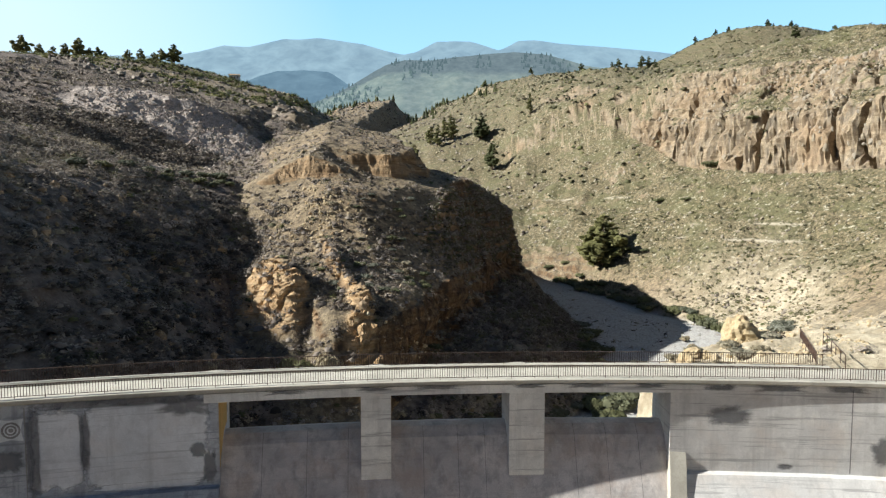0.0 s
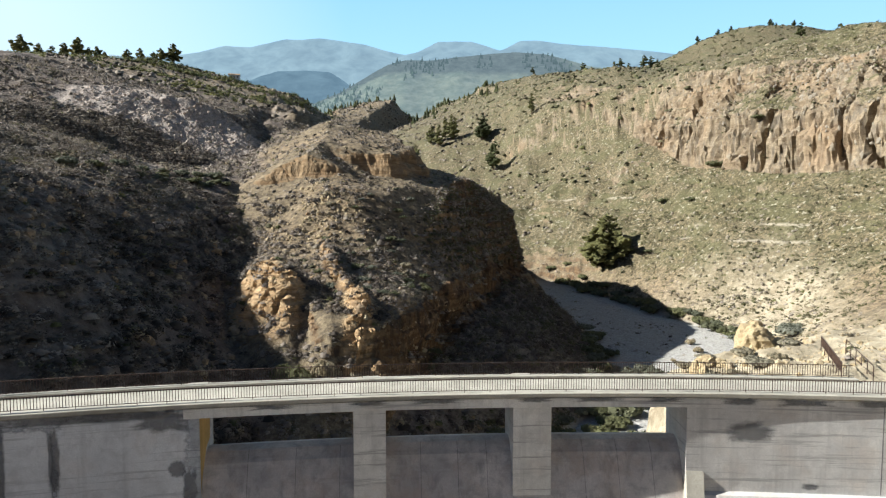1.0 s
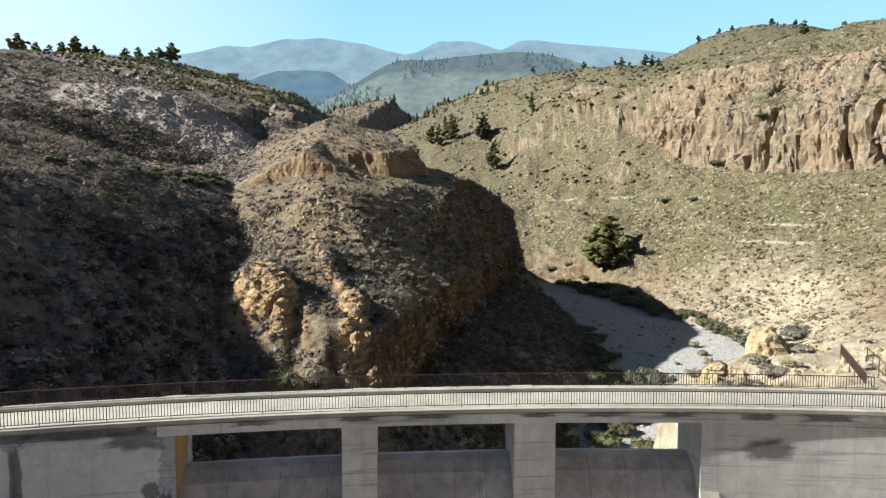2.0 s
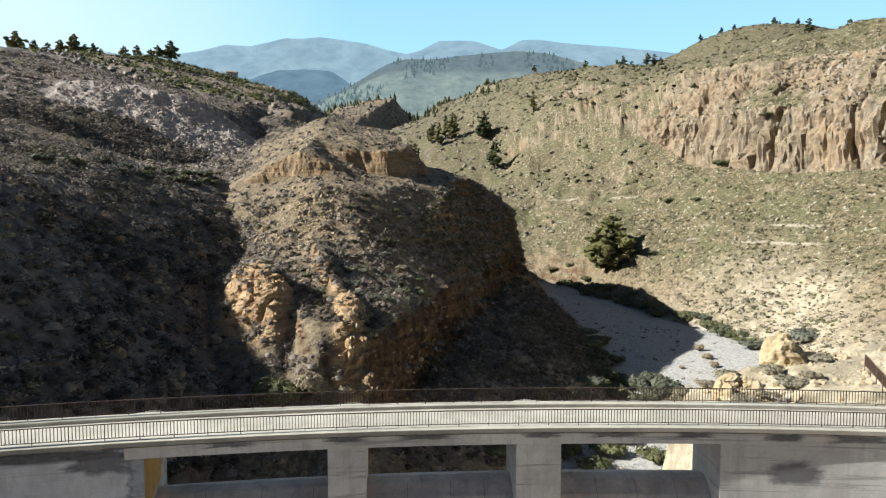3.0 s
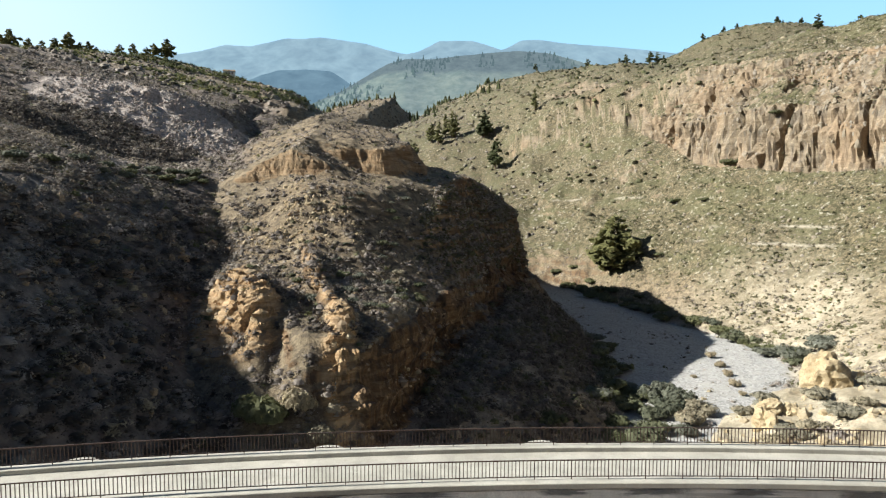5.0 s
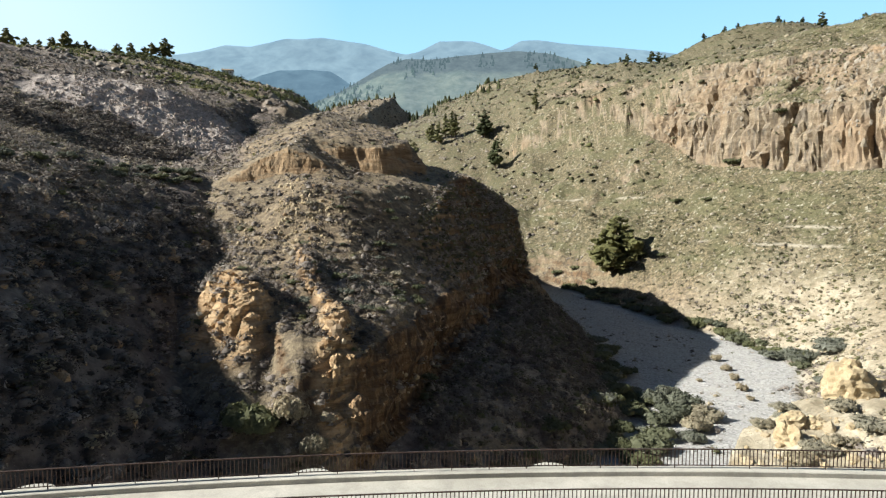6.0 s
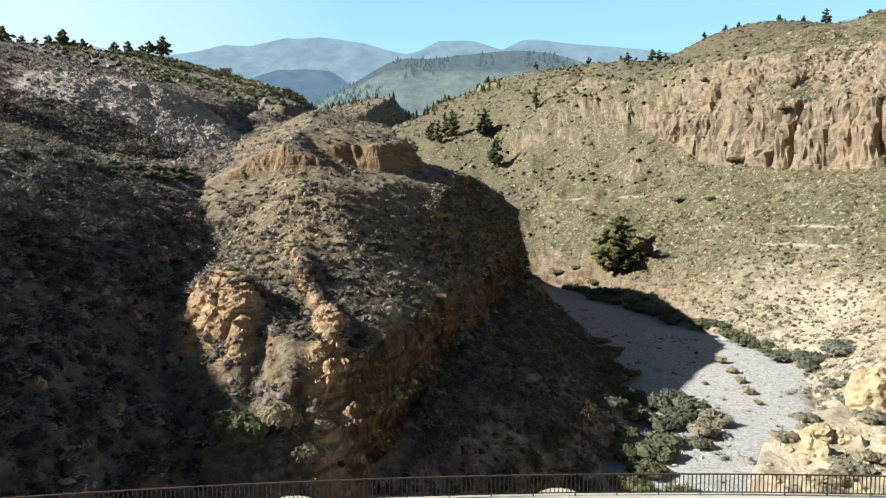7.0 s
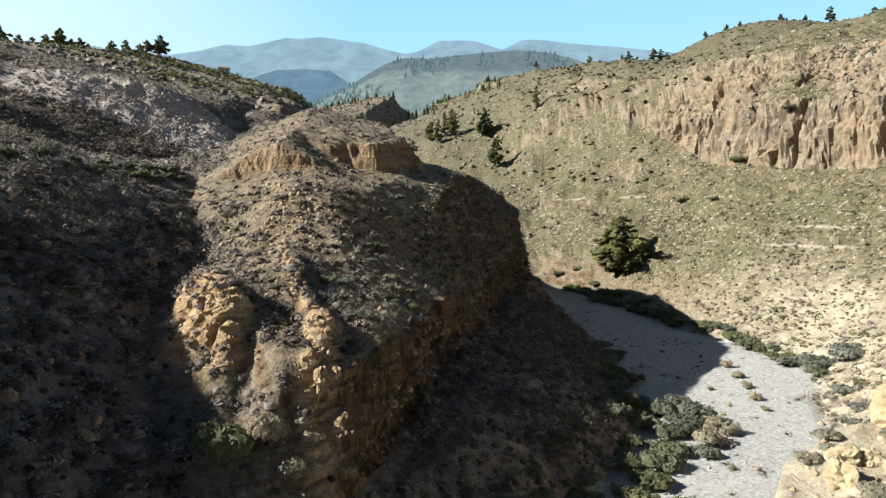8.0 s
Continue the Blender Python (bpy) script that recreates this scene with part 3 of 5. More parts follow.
def height(x, y, fine=True, both=False):
    x, y = np.asarray(x, dtype=np.float64), np.asarray(y, dtype=np.float64)
    far = smoothstep(60, 400, y)
    # the valley is wider below the dam
    down = smoothstep(64.5, 57.5, y)
    x, y0 = x + down * (0.45 - 1) * (x - 1.5), y
    wx = x + (1.2 + 4 * far) * fbm(x, y, 26, 3, 3) + (0.8 + 1.5 * far) * fbm(x, y, 7, 3, 8)
    wy = y + (1.2 + 4 * far) * fbm(x, y, 24, 3, 13) + (0.6 + 1.2 * far) * fbm(x, y, 6.5, 3, 18)
    z = loft(wx, wy)
    slope = np.hypot(loft(wx + 0.7, wy) - loft(wx - 0.7, wy), loft(wx, wy + 0.7) - loft(wx, wy - 0.7)) / 1.4
    bank = smoothstep(18, 23, x) * smoothstep(112, 100, y) * smoothstep(60, 64, y)
    rock = smoothstep(0.75, 1.5, slope) * (1 - 0.8 * bank)
    # the near western slope is rounded: gentle below its crest, steep above the gully
    crest, gully = (np.interp(y, [p[0] for p in LINES[k]], [p[1] for p in LINES[k]]) for k in (3, 4))
    t = np.clip((x - crest) / np.maximum(gully - crest, 5), 0, 1)
    z += np.interp(y, [66, 88, 100, 125, 145, 165], [0, 5, 2.6, 3.0, 1.5, 0]) * 4 * t * (1 - t)
    # the talus swells between the cliff and the stream bed
    foot, edge = (np.interp(y, [p[0] for p in LINES[k]], [p[1] for p in LINES[k]]) for k in (10, 11))
    t = np.clip((x - foot) / np.maximum(edge - foot, 4), 0, 1)
    z += 9.0 * t * (1 - t) * smoothstep(105, 130, y) * smoothstep(235, 190, y)
    z += hillock(wx, wy, -28.8, 123, 5.2, 8.5, 6.6, 0.5) + hillock(wx, wy, -18.6, 130, 1.4, 15, 2.6, 0.42)
    z += hillock(wx, wy, -12.9, 116, 1.5, 8, 1.6, 0.0) + hillock(wx, wy, -22.4, 114, 2.2, 7, -2.6, 0.25)
    z += hillock(wx, wy, -69, 135, 8, 32, 1.5, 0.3)
    z += hillock(x, y, 468, 940, 140, 180, 62)
    z += hillock(wx, wy, -88, 366, 11, 9, 4.0) + hillock(wx, wy, -76, 338, 6, 7, 3.5)
    # broken bands of rock on the upper eastern slope
    east = smoothstep(100, 130, x) * smoothstep(225, 250, y) * smoothstep(480, 420, y)
    band = z / 7.5 + 0.8 * fbm(x, y, 28, 3, 77)
    z += east * smoothstep(54, 60, z) * 2.6 * (np.floor(band) + smoothstep(0.62, 0.86, band - np.floor(band)) - band) * smoothstep(-0.1, 0.3, fbm(x, y, 22, 3, 79))
    z += bank * (0.9 * fbm(x, y, 6.0, 4, 91) + 0.35 * np.abs(fbm(x, y, 1.8, 3, 92)))
    bed = bed_mask(x, y)
    z += (1 - bed) * ((0.5 + 2.5 * far) * fbm(x, y, 22, 4, 40) + 0.35 * fbm(x, y, 3.2, 3, 44)) + bed * 0.25 * fbm(x, y, 9, 4, 48)
    coarse = z
    if fine:
        z = z.copy()
        ribs = np.abs(fbm(x, y, 5.0 + 0 * x, 4, 61))
        z += rock * (1.6 + 1.5 * far) * (ribs - 0.22)
        step = 2.6 + 2.0 * far
        q = z / step + 0.35 * fbm(x, y, 15, 2, 66)
        z += 0.45 * rock * step * (np.floor(q) + smoothstep(0.55, 0.95, q - np.floor(q)) - q)
        z += scree_mask(x, y) * 0.5 * fbm(x, y, 2.2, 3, 29)
    return (z, coarse) if both else z


def blocks(x, y, z, sx, sz, seed):
    """One random number per block of a rock broken into uneven blocks sx wide and sz high."""
    px, py, pz = x / sx, y / sx, z / sz
    ix, iy, iz = np.floor(px).astype(np.int64), np.floor(py).astype(np.int64), np.floor(pz).astype(np.int64)
    best, value = np.full(x.shape, 1e9), np.zeros(x.shape)
    for a in (-1, 0, 1):
        for b in (-1, 0, 1):
            for c in (-1, 0, 1):
                jx, jy, jz = ix + a, iy + b, iz + c
                k = jx + 7919 * jz
                d = (jx + lattice(k, jy, seed) - px) ** 2 + (jy + lattice(k, jy, seed + 1) - py) ** 2 + (jz + lattice(k, jy, seed + 2) - pz) ** 2
                near = d < best
                best[near] = d[near]
                value[near] = lattice(k, jy, seed + 3)[near]
    return 2 * value - 1


CLIFF_SPOTS = []


def ground_sheet():
    """One sheet of ground, finest over the valley ahead, out to the horizon."""
    fine = np.radians(np.concatenate([np.linspace(-44, -21, 170)[:-1], np.linspace(-21, 12, 330)[:-1], np.linspace(12, 44, 240)]))
    rest = np.radians(np.linspace(45, 315, 70)[1:-1])
    th = np.concatenate([fine, rest])
    ring = np.concatenate([np.linspace(2, 58, 24), 60 * (100 / 60) ** np.linspace(0, 0.997, 110), 100 * (185 / 100) ** np.linspace(0, 0.998, 300), 185 * (380 / 185) ** np.linspace(0, 1, 250), 382 * (2600 / 382) ** np.linspace(0.004, 1, 130)])
    T, R = np.meshgrid(th, ring)
    X, Y = 1.5 + R * np.sin(T), R * np.cos(T)
    Z, coarse = height(X, Y, both=True)
    n, m = T.shape
    # buttresses and clefts: steep faces are pushed in and out along their own direction
    dr = np.gradient(coarse, ring, axis=0)
    dt = np.gradient(coarse, th, axis=1) / R
    gx, gy = dr * np.sin(T) + dt * np.cos(T), dr * np.cos(T) - dt * np.sin(T)
    g = np.hypot(gx, gy)
    cliff = smoothstep(1.25, 2.0, g) * (Y > 66) * smoothstep(900, 500, Y) * (1 - 0.9 * smoothstep(18, 23, X) * smoothstep(112, 100, Y))
    ux, uy = -gx / np.maximum(g, 1e-3), -gy / np.maximum(g, 1e-3)
    out = np.maximum(np.maximum(hillock(X, Y, -30, 121, 6.0, 10, 1, 0.5), hillock(X, Y, -13.0, 113, 2.4, 11, 1, 0.2)) * smoothstep(0.30, 0.7, g), hillock(X, Y, -18.6, 130, 1.4, 15, 1, 0.42))
    bank = smoothstep(38, 46, X) * smoothstep(230, 250, Y) * smoothstep(24, 18, Z)
    cliff = np.maximum(cliff * (1 - 0.9 * shoulder_mask(X, Y)) * (1 - bank), np.maximum(out, 0.8 * broken_mask(X, Y)))
    rows_, cols_ = np.nonzero(cliff > 0.02)
    cx, cy, cz = X[rows_, cols_], Y[rows_, cols_], Z[rows_, cols_]
    far = smoothstep(120, 260, cy)
    along = cx * 0.62 - cy * 0.78 + 2.0 * vnoise(cx / 9, cz / 7, 201)
    size = 4.2 + 5.3 * far
    rib = np.abs(vnoise(along / size, cz / (5.5 * size), 211))
    cleft = smoothstep(0.22, 0.0, rib)
    fluted = 0.35 + 0.65 * smoothstep(345, 315, cy)
    push = (0.9 + 2.3 * far * fluted) * (rib - 0.35) - (0.9 + 3.4 * far * fluted) * cleft
    push += (0.5 + 0.9 * far) * vnoise(along / 23, cz / (2.2 + 2.5 * far), 231) + 0.9 * vnoise(along / 6.5, cz / 5.5, 235)
    wx, wy = cx + 0.5 * vnoise(cx / 1.3, cz / 1.1, 241), cy + 0.5 * vnoise(cy / 1.2, cz / 1.4, 242)
    # tilted beds: a hard edge over a recess, broken across by joints
    bed = (cz * 0.85 - 0.42 * cx + 0.25 * cy) / 1.7 + 0.5 * vnoise(cx / 5, cy / 5, 245)
    ledge = (bed - np.floor(bed)) ** 2 * (0.55 + 0.45 * blocks(wx, wy, cz, 3.2, 1.7, 255))
    near = 0.80 * ledge + 0.50 * blocks(wx, wy, cz, 3.4, 2.6, 251) + 0.14 * blocks(wx, wy, cz, 1.2, 0.9, 261)
    distant = 1.0 * blocks(wx, wy, cz, 4.6, 6.5, 271) + 0.75 * blocks(wx, wy, cz, 2.2, 2.0, 281)
    push += near * (1 - far) + distant * far
    # the cliff under the spur is hollowed towards its foot
    rim_x, rim_z, foot_z = (np.interp(cy, [p[0] for p in LINES[k]], [p[c] for p in LINES[k]]) for k, c in ((9, 1), (9, 2), (10, 2)))
    down = (rim_z - cz) / np.maximum(rim_z - foot_z, 2)
    push -= smoothstep(14, 9, np.abs(cx - rim_x)) * smoothstep(114, 122, cy) * smoothstep(300, 270, cy) * 2.4 * smoothstep(0.35, 0.75, down) * smoothstep(1.1, 0.9, down)
    X2, Y2, Z2 = X.copy(), Y.copy(), Z.copy()
    # the band of the hump is an even, low face
    band = smoothstep(158, 168, cy) * smoothstep(232, 215, cy) * smoothstep(-60, -50, cx) * smoothstep(4, -4, cx)
    k = cliff[rows_, cols_] * push * (1 - 0.72 * band)
    X2[rows_, cols_] += k * ux[rows_, cols_]
    Y2[rows_, cols_] += k * uy[rows_, cols_]
    Z2[rows_, cols_] += 0.35 * k
    X, Y, Z = X2, Y2, Z2
    # places on the rock faces where loose blocks sit
    p = np.stack([X, Y, Z], -1)
    f = np.random.default_rng(5).random((2, n - 1, m))[..., None]
    f[1] *= (np.arange(m) < 734)[None, :, None]
    on = p[:-1] + f[0] * (p[1:] - p[:-1]) + f[1] * (np.roll(p, -1, 1)[:-1] - p[:-1])
    CLIFF_SPOTS.append(on[cliff[:-1] > 0.45])
    verts = np.stack([X, Y, Z], -1).reshape(-1, 3)
    i, j = np.meshgrid(np.arange(n - 1), np.arange(m), indexing="ij")
    a, b = i * m + j, i * m + (j + 1) % m
    faces = np.stack([a, b, b + m, a + m], -1).reshape(-1, 4)
    me = mesh_of("ground", verts, faces[:, ::-1], [M_GROUND], smooth=True)
    me.polygons.foreach_set("use_smooth", cliff.ravel()[faces[:, 0]] < 0.12)
    fx, fy = verts[:, 0].astype(float), verts[:, 1].astype(float)
    # the talus takes the dark western soil too, to darken its shade
    for name, mask in (("rocky", cliff.ravel()), ("lit_crag", np.maximum(smoothstep(0.05, 0.5, out), smoothstep(155, 165, Y) * smoothstep(240, 225, Y) * smoothstep(8, 0, X) * smoothstep(-64, -56, X) * 0.5).ravel()), ("gravel", bed_mask(fx, fy) * smoothstep(-19, -23, verts[:, 2])), ("scree", scree_mask(fx, fy)), ("pale", np.clip(pale_mask(fx, fy), 0, 1)), ("grass", grass_mask(fx, fy)), ("west", np.maximum(west_mask(fx, fy), 1.0 * talus_mask(fx, fy, True))), ("track", track_mask(fx, fy, verts[:, 2]))):
        layer = me.attributes.new(name, "FLOAT", "POINT")
        layer.data.foreach_set("value", mask.astype(np.float32))
    return tagged(new("ground", me), "dry rocky valley ground of brown soil and tuff", "ground", kind="structure")


ground_sheet()


# ---- the dam ----
CX, CY = 13.6, -120.0           # centre of the crest's curve
R_FACE, R_FRONT, R_BACK = 177.9, 178.05, 182.35


def on_arc(r, x, z=0.0):
    """The point of the arc of radius r that lies on the same radius as the front face at x."""
    a = math.asin((x - CX) / R_FACE)
    return Vector((CX + r * math.sin(a), CY + r * math.cos(a), z))


def arc_xs(x0, x1, step):
    n = max(1, round((x1 - x0) / step))
    return [x0 + (x1 - x0) * i / n for i in range(n + 1)]


def sweep(bm, xs, section):
    """Sweeps a closed section of (radius, z), counter-clockwise as seen towards +x, along the crest; the section may change with x."""
    rings = []
    for x in xs:
        rings.append([bm.verts.new(on_arc(r, x, z)) for r, z in (section(x) if callable(section) else section)])
    k = len(rings[0])
    for a, b in zip(rings, rings[1:]):
        for i in range(k):
            bm.faces.new((a[i], b[i], b[(i + 1) % k], a[(i + 1) % k]))
    bm.faces.new(rings[0])
    bm.faces.new(rings[-1][::-1])
    bmesh.ops.recalc_face_normals(bm, faces=bm.faces)


def box_section(r0, r1, z0, z1, chamfer=0.0):
    c = chamfer
    if not c:
        return [(r0, z0), (r1, z0), (r1, z1), (r0, z1)]
    return [(r0, z0), (r1, z0), (r1, z1 - c), (r1 - c, z1), (r0 + c, z1), (r0, z1 - c)]


def swept(name, x0, x1, section, material, parent, label="", step=1.5):
    bm = bmesh.new()
    sweep(bm, arc_xs(x0, x1, step), section)
    return part(name, bm, material, parent, label)


LEFT_END, RIGHT_END = -80.0, 62.0
OPENINGS = [(-16.2, -5.55), (-3.2, 6.25), (9.1, 19.2)]
dam = thing("dam", "curved grey concrete dam with a road on its crest", "dam", kind="structure")


def body_section(x):
    """Upright face below the road, then a ledge and a sloping body."""
    return [(R_FACE, -0.325), (R_FACE, -7.4), (R_FACE - 0.5, -7.5), (R_FACE - 14, -31), (183.0, -31), (182.4, -0.325)]


swept("wall", LEFT_END, OPENINGS[0][0], body_section, M_OLD_WALL, dam)
swept("wall", OPENINGS[2][1], RIGHT_END, body_section, M_WALL, dam)


def ogee():
    """The rounded sill of the spillway and its chute."""
    pts = [(183.0, -31), (182.6, -6.3), (182.1, -4.9), (181.4, -4.25), (180.6, -4.05), (179.9, -4.25), (179.2, -4.95), (178.6, -6.2), (177.9, -7.9), (177.0, -9.9), (173.0, -17.5), (165.0, -31)]
    return pts[::-1]


swept("spillway", OPENINGS[0][0], OPENINGS[2][1], ogee(), M_SPILL, dam, "smooth stained spillway chute", 1.0)
for x in (-13.2, -9.8, -6.6, -0.6, 2.2, 4.4, 11.8, 14.4, 17.0):
    # construction joints down the chute
    prof = [(r, z) for r, z in ogee() if z < -4.2 and r < 180]
    bm = bmesh.new()
    a = [bm.verts.new(on_arc(r - 0.006, x - 0.02, z + 0.004)) for r, z in prof]
    b = [bm.verts.new(on_arc(r - 0.006, x + 0.02, z + 0.004)) for r, z in prof]
    for i in range(len(prof) - 1):
        bm.faces.new((a[i], b[i], b[i + 1], a[i + 1]))
    part("joint", bm, M_JOINT, dam)
for x0, x1 in ((-5.55, -3.2), (6.25, 9.1)):
    bm = bmesh.new()
    sweep(bm, arc_xs(x0, x1, 1.2), lambda x: [(177.95, -0.98), (177.95, -9.0), (181.6, -9.0), (182.5, -0.98)])
    pier = part("pier", bm, M_WALL, dam)
for x in (-17.2, -4.4, 7.65):
    # rounded upstream head of each pier
    bm = bmesh.new()
    rim = []
    for i in range(17):
        a = math.pi * i / 16
        p = on_arc(182.55 + 0.85 * math.sin(a), x + 1.0 * math.cos(a))
        rim.append(p)
    top = [bm.verts.new((p.x, p.y, 0.12)) for p in rim]
    low = [bm.verts.new((p.x, p.y, -12)) for p in rim]
    bm.faces.new(top)
    bm.faces.new(low[::-1])
    for i in range(17):
        j = (i + 1) % 17
        bm.faces.new((top[i], low[i], low[j], top[j]))
    bmesh.ops.recalc_face_normals(bm, faces=bm.faces)
    part("pier_head", bm, M_DECK, dam)
swept("deck_slab", LEFT_END, RIGHT_END, box_section(R_FACE + 0.02, 182.5, -0.32, -0.02), M_DECK, dam)
swept("edge_beam", -17.2, 21.6, box_section(R_FACE - 0.12, R_FACE + 0.55, -0.98, -0.30), M_WALL, dam)
swept("back_beam", -17.2, 21.6, box_section(181.9, 182.45, -0.98, -0.325), M_WALL, dam)
swept("coping", LEFT_END, RIGHT_END, box_section(R_FACE - 0.34, R_FACE + 0.32, -0.14, 0.13, 0.03), M_DECK, dam)
swept("kerb", LEFT_END, 33.5, box_section(181.9, 182.6, -0.018, 0.24, 0.03), M_DECK, dam)


def railing(name, r, x0, x1, foot, label):
    rail = thing(name, label, "railing", at=on_arc(r, 5, foot))
    base = rail.location.copy()

    def bar(nm, z0, z1, w, xa, xb):
        bm = bmesh.new()
        sweep(bm, arc_xs(xa, xb, 1.9), box_section(r - w / 2, r + w / 2, foot + z0, foot + z1))
        bmesh.ops.translate(bm, verts=bm.verts, vec=-base)
        part(nm, bm, M_RAIL, rail)
    bar("top_rail", 0.98, 1.03, 0.06, x0, x1)
    bar("bottom_rail", 0.13, 0.17, 0.04, x0, x1)
    pm, bmh = bmesh.new(), bmesh.new()
    bmesh.ops.create_cube(pm, size=1, matrix=Matrix.LocRotScale((0, 0, 0.49), None, (0.042, 0.042, 0.98)))
    bmesh.ops.create_cube(bmh, size=1, matrix=Matrix.LocRotScale((0, 0, 0.575), None, (0.034, 0.034, 0.81)))
    post_mesh, bal_mesh = bpy.data.meshes.new("post"), bpy.data.meshes.new("baluster")
    for b_, me in ((pm, post_mesh), (bmh, bal_mesh)):
        b_.to_mesh(me)
        b_.free()
        me.materials.append(M_RAIL)
    bay, per = 1.9, 10
    n = int((x1 - x0) / bay)
    rest = []
    for i in range(n * per + 1):
        x = x0 + i * bay / per
        p = on_arc(r, x, foot)
        turn = -math.asin((x - CX) / R_FACE)
        if i % per == 0:
            o = new("post", post_mesh)
        elif -24 < x < 36:
            o = new("baluster", bal_mesh)
        else:
            rest.append((p - base, turn))
            continue
        o.parent = rail
        o.location, o.rotation_euler = p - base, (0, 0, turn)
    if rest:
        bm = bmesh.new()
        for p, turn in rest:
            bmesh.ops.create_cube(bm, size=1, matrix=Matrix.LocRotScale(p + Vector((0, 0, 0.575)), Euler((0, 0, turn)), (0.034, 0.034, 0.81)))
        o = part("balusters", bm, M_RAIL, rail)
        o["kind"] = "stuff"
    return rail


railing("railing", R_FRONT, -62, 52, 0.13, "brown steel bar railing along the downstream coping")
railing("railing", R_BACK, -62, 33.3, 0.24, "brown steel bar railing along the upstream kerb")

# the low wall that bounds the chute
bm = bmesh.new()
line = [((20.0, 58.3), -5.0), ((19.75, 57.3), -6.7), ((19.4, 56.1), -9.2), ((18.0, 51.0), -18.4), ((16.5, 44.5), -30)]
rings = []
for (x, y), z in line:
    rings.append([bm.verts.new(p) for p in ((x - 0.65, y, z), (x + 0.65, y, z), (x + 0.65, y + 1.5, z - 3.2), (x - 0.65, y + 1.5, z - 3.2))])
for a, b in zip(rings, rings[1:]):
    for i in range(4):
        bm.faces.new((a[i], b[i], b[(i + 1) % 4], a[(i + 1) % 4]))
bm.faces.new(rings[0])
bm.faces.new(rings[-1][::-1])
bmesh.ops.recalc_face_normals(bm, faces=bm.faces)
part("training_wall", bm, M_DECK, dam)


def plate(name, outline, material, label, proud=0.004, core=0.72, radius=None):
    """A thin irregular skin of another concrete on a face of the dam; outline in (x, z). It frays from its core to its rim."""
    n = len(outline)
    cx, cz = sum(p[0] for p in outline) / n, sum(p[1] for p in outline) / n
    r = (R_FACE if radius is None else radius) - proud
    rings = [[on_arc(r, cx + (x - cx) * k, cz + (z - cz) * k) for x, z in outline] for k in (1.12, core, core * 0.5)]
    verts = [p for ring in rings for p in ring] + [on_arc(r, cx, cz)]
    faces = []
    for k in range(2):
        for i in range(n):
            j = (i + 1) % n
            faces += [(k * n + i, k * n + j, k * n + n + j), (k * n + i, k * n + n + j, k * n + n + i)]
    faces += [(2 * n + i, 2 * n + (i + 1) % n, 3 * n) for i in range(n)]
    me = mesh_of(name, [p[:] for p in verts], faces, [material])
    layer = me.attributes.new("fade", "FLOAT", "POINT")
    layer.data.foreach_set("value", [0.0] * n + [0.85] * n + [1.0] * (n + 1))
    ob = new(name, me)
    ob.parent = dam
    ob["label"] = label
    return ob


def blob(x0, x1, z0, z1, seed, corner=0.25, wild=0.12, n=44):
    """A worn rectangle's outline."""
    out = []
    for i in range(n):
        a = 2 * math.pi * i / n
        c, s = math.cos(a), math.sin(a)
        k = (abs(c) ** (2 / corner) + abs(s) ** (2 / corner)) ** (-corner / 2)
        k *= 1 + wild * (noise.noise(Vector((c * 2.2, s * 2.2, seed))) + 0.5 * noise.noise(Vector((c * 6, s * 6, seed + 9))))
        out.append(((x0 + x1) / 2 + (x1 - x0) / 2 * k * c, (z0 + z1) / 2 + (z1 - z0) / 2 * k * s))
    return out


plate("patch", blob(-25.2, -17.1, -6.9, -0.75, 1, 0.22, 0.06), M_PATCH, "large pale patch of newer concrete", core=0.9)
plate("patch", blob(-28.7, -25.5, -6.7, -1.0, 2, 0.3, 0.14), M_PATCH, "narrow pale patch of newer concrete", core=0.82)
plate("patch", blob(-24.6, -17.4, -7.3, -6.75, 12, 0.4, 0.3), M_PATCH, "pale band of newer concrete along the foot", 0.010, 0.8)
plate("damp_stain", blob(-25.75, -25.0, -5.6, -1.1, 3, 0.6, 0.25), M_STAIN, "dark upright damp stain", 0.014)
plate("damp_stain", blob(-18.3, -17.1, -5.2, -3.9, 4, 0.9, 0.25), M_STAIN, "dark damp stain", 0.014)
plate("damp_stain", blob(-29.1, -28.2, -7.4, -0.6, 13, 0.5, 0.3), M_STAIN, "dark upright damp stain", 0.014)
plate("damp_stain", blob(-17.4, -16.4, -7.3, -4.6, 14, 0.6, 0.3), M_STAIN, "dark damp stain", 0.014)
plate("damp_stain", blob(-31.4, -29.2, -5.2, -3.6, 15, 0.5, 0.3), M_STAIN, "dark damp stain below the mural", 0.014)
plate("damp_stain", blob(21.8, 26.0, -3.8, -1.9, 5, 1.1, 0.35), M_STAIN, "dark blotch of damp below the road", core=0.5)
plate("damp_stain", blob(34.6, 37.0, -6.8, -4.0, 6, 0.9, 0.3), M_STAIN, "dark damp stain", core=0.6)
plate("damp_stain", blob(27.6, 29.0, -7.2, -6.6, 16, 0.9, 0.3), M_STAIN, "small damp stain", core=0.5)
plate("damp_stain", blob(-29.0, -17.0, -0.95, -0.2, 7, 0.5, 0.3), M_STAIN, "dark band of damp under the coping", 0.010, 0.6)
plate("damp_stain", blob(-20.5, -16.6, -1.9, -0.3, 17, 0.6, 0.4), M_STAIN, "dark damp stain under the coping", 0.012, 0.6)
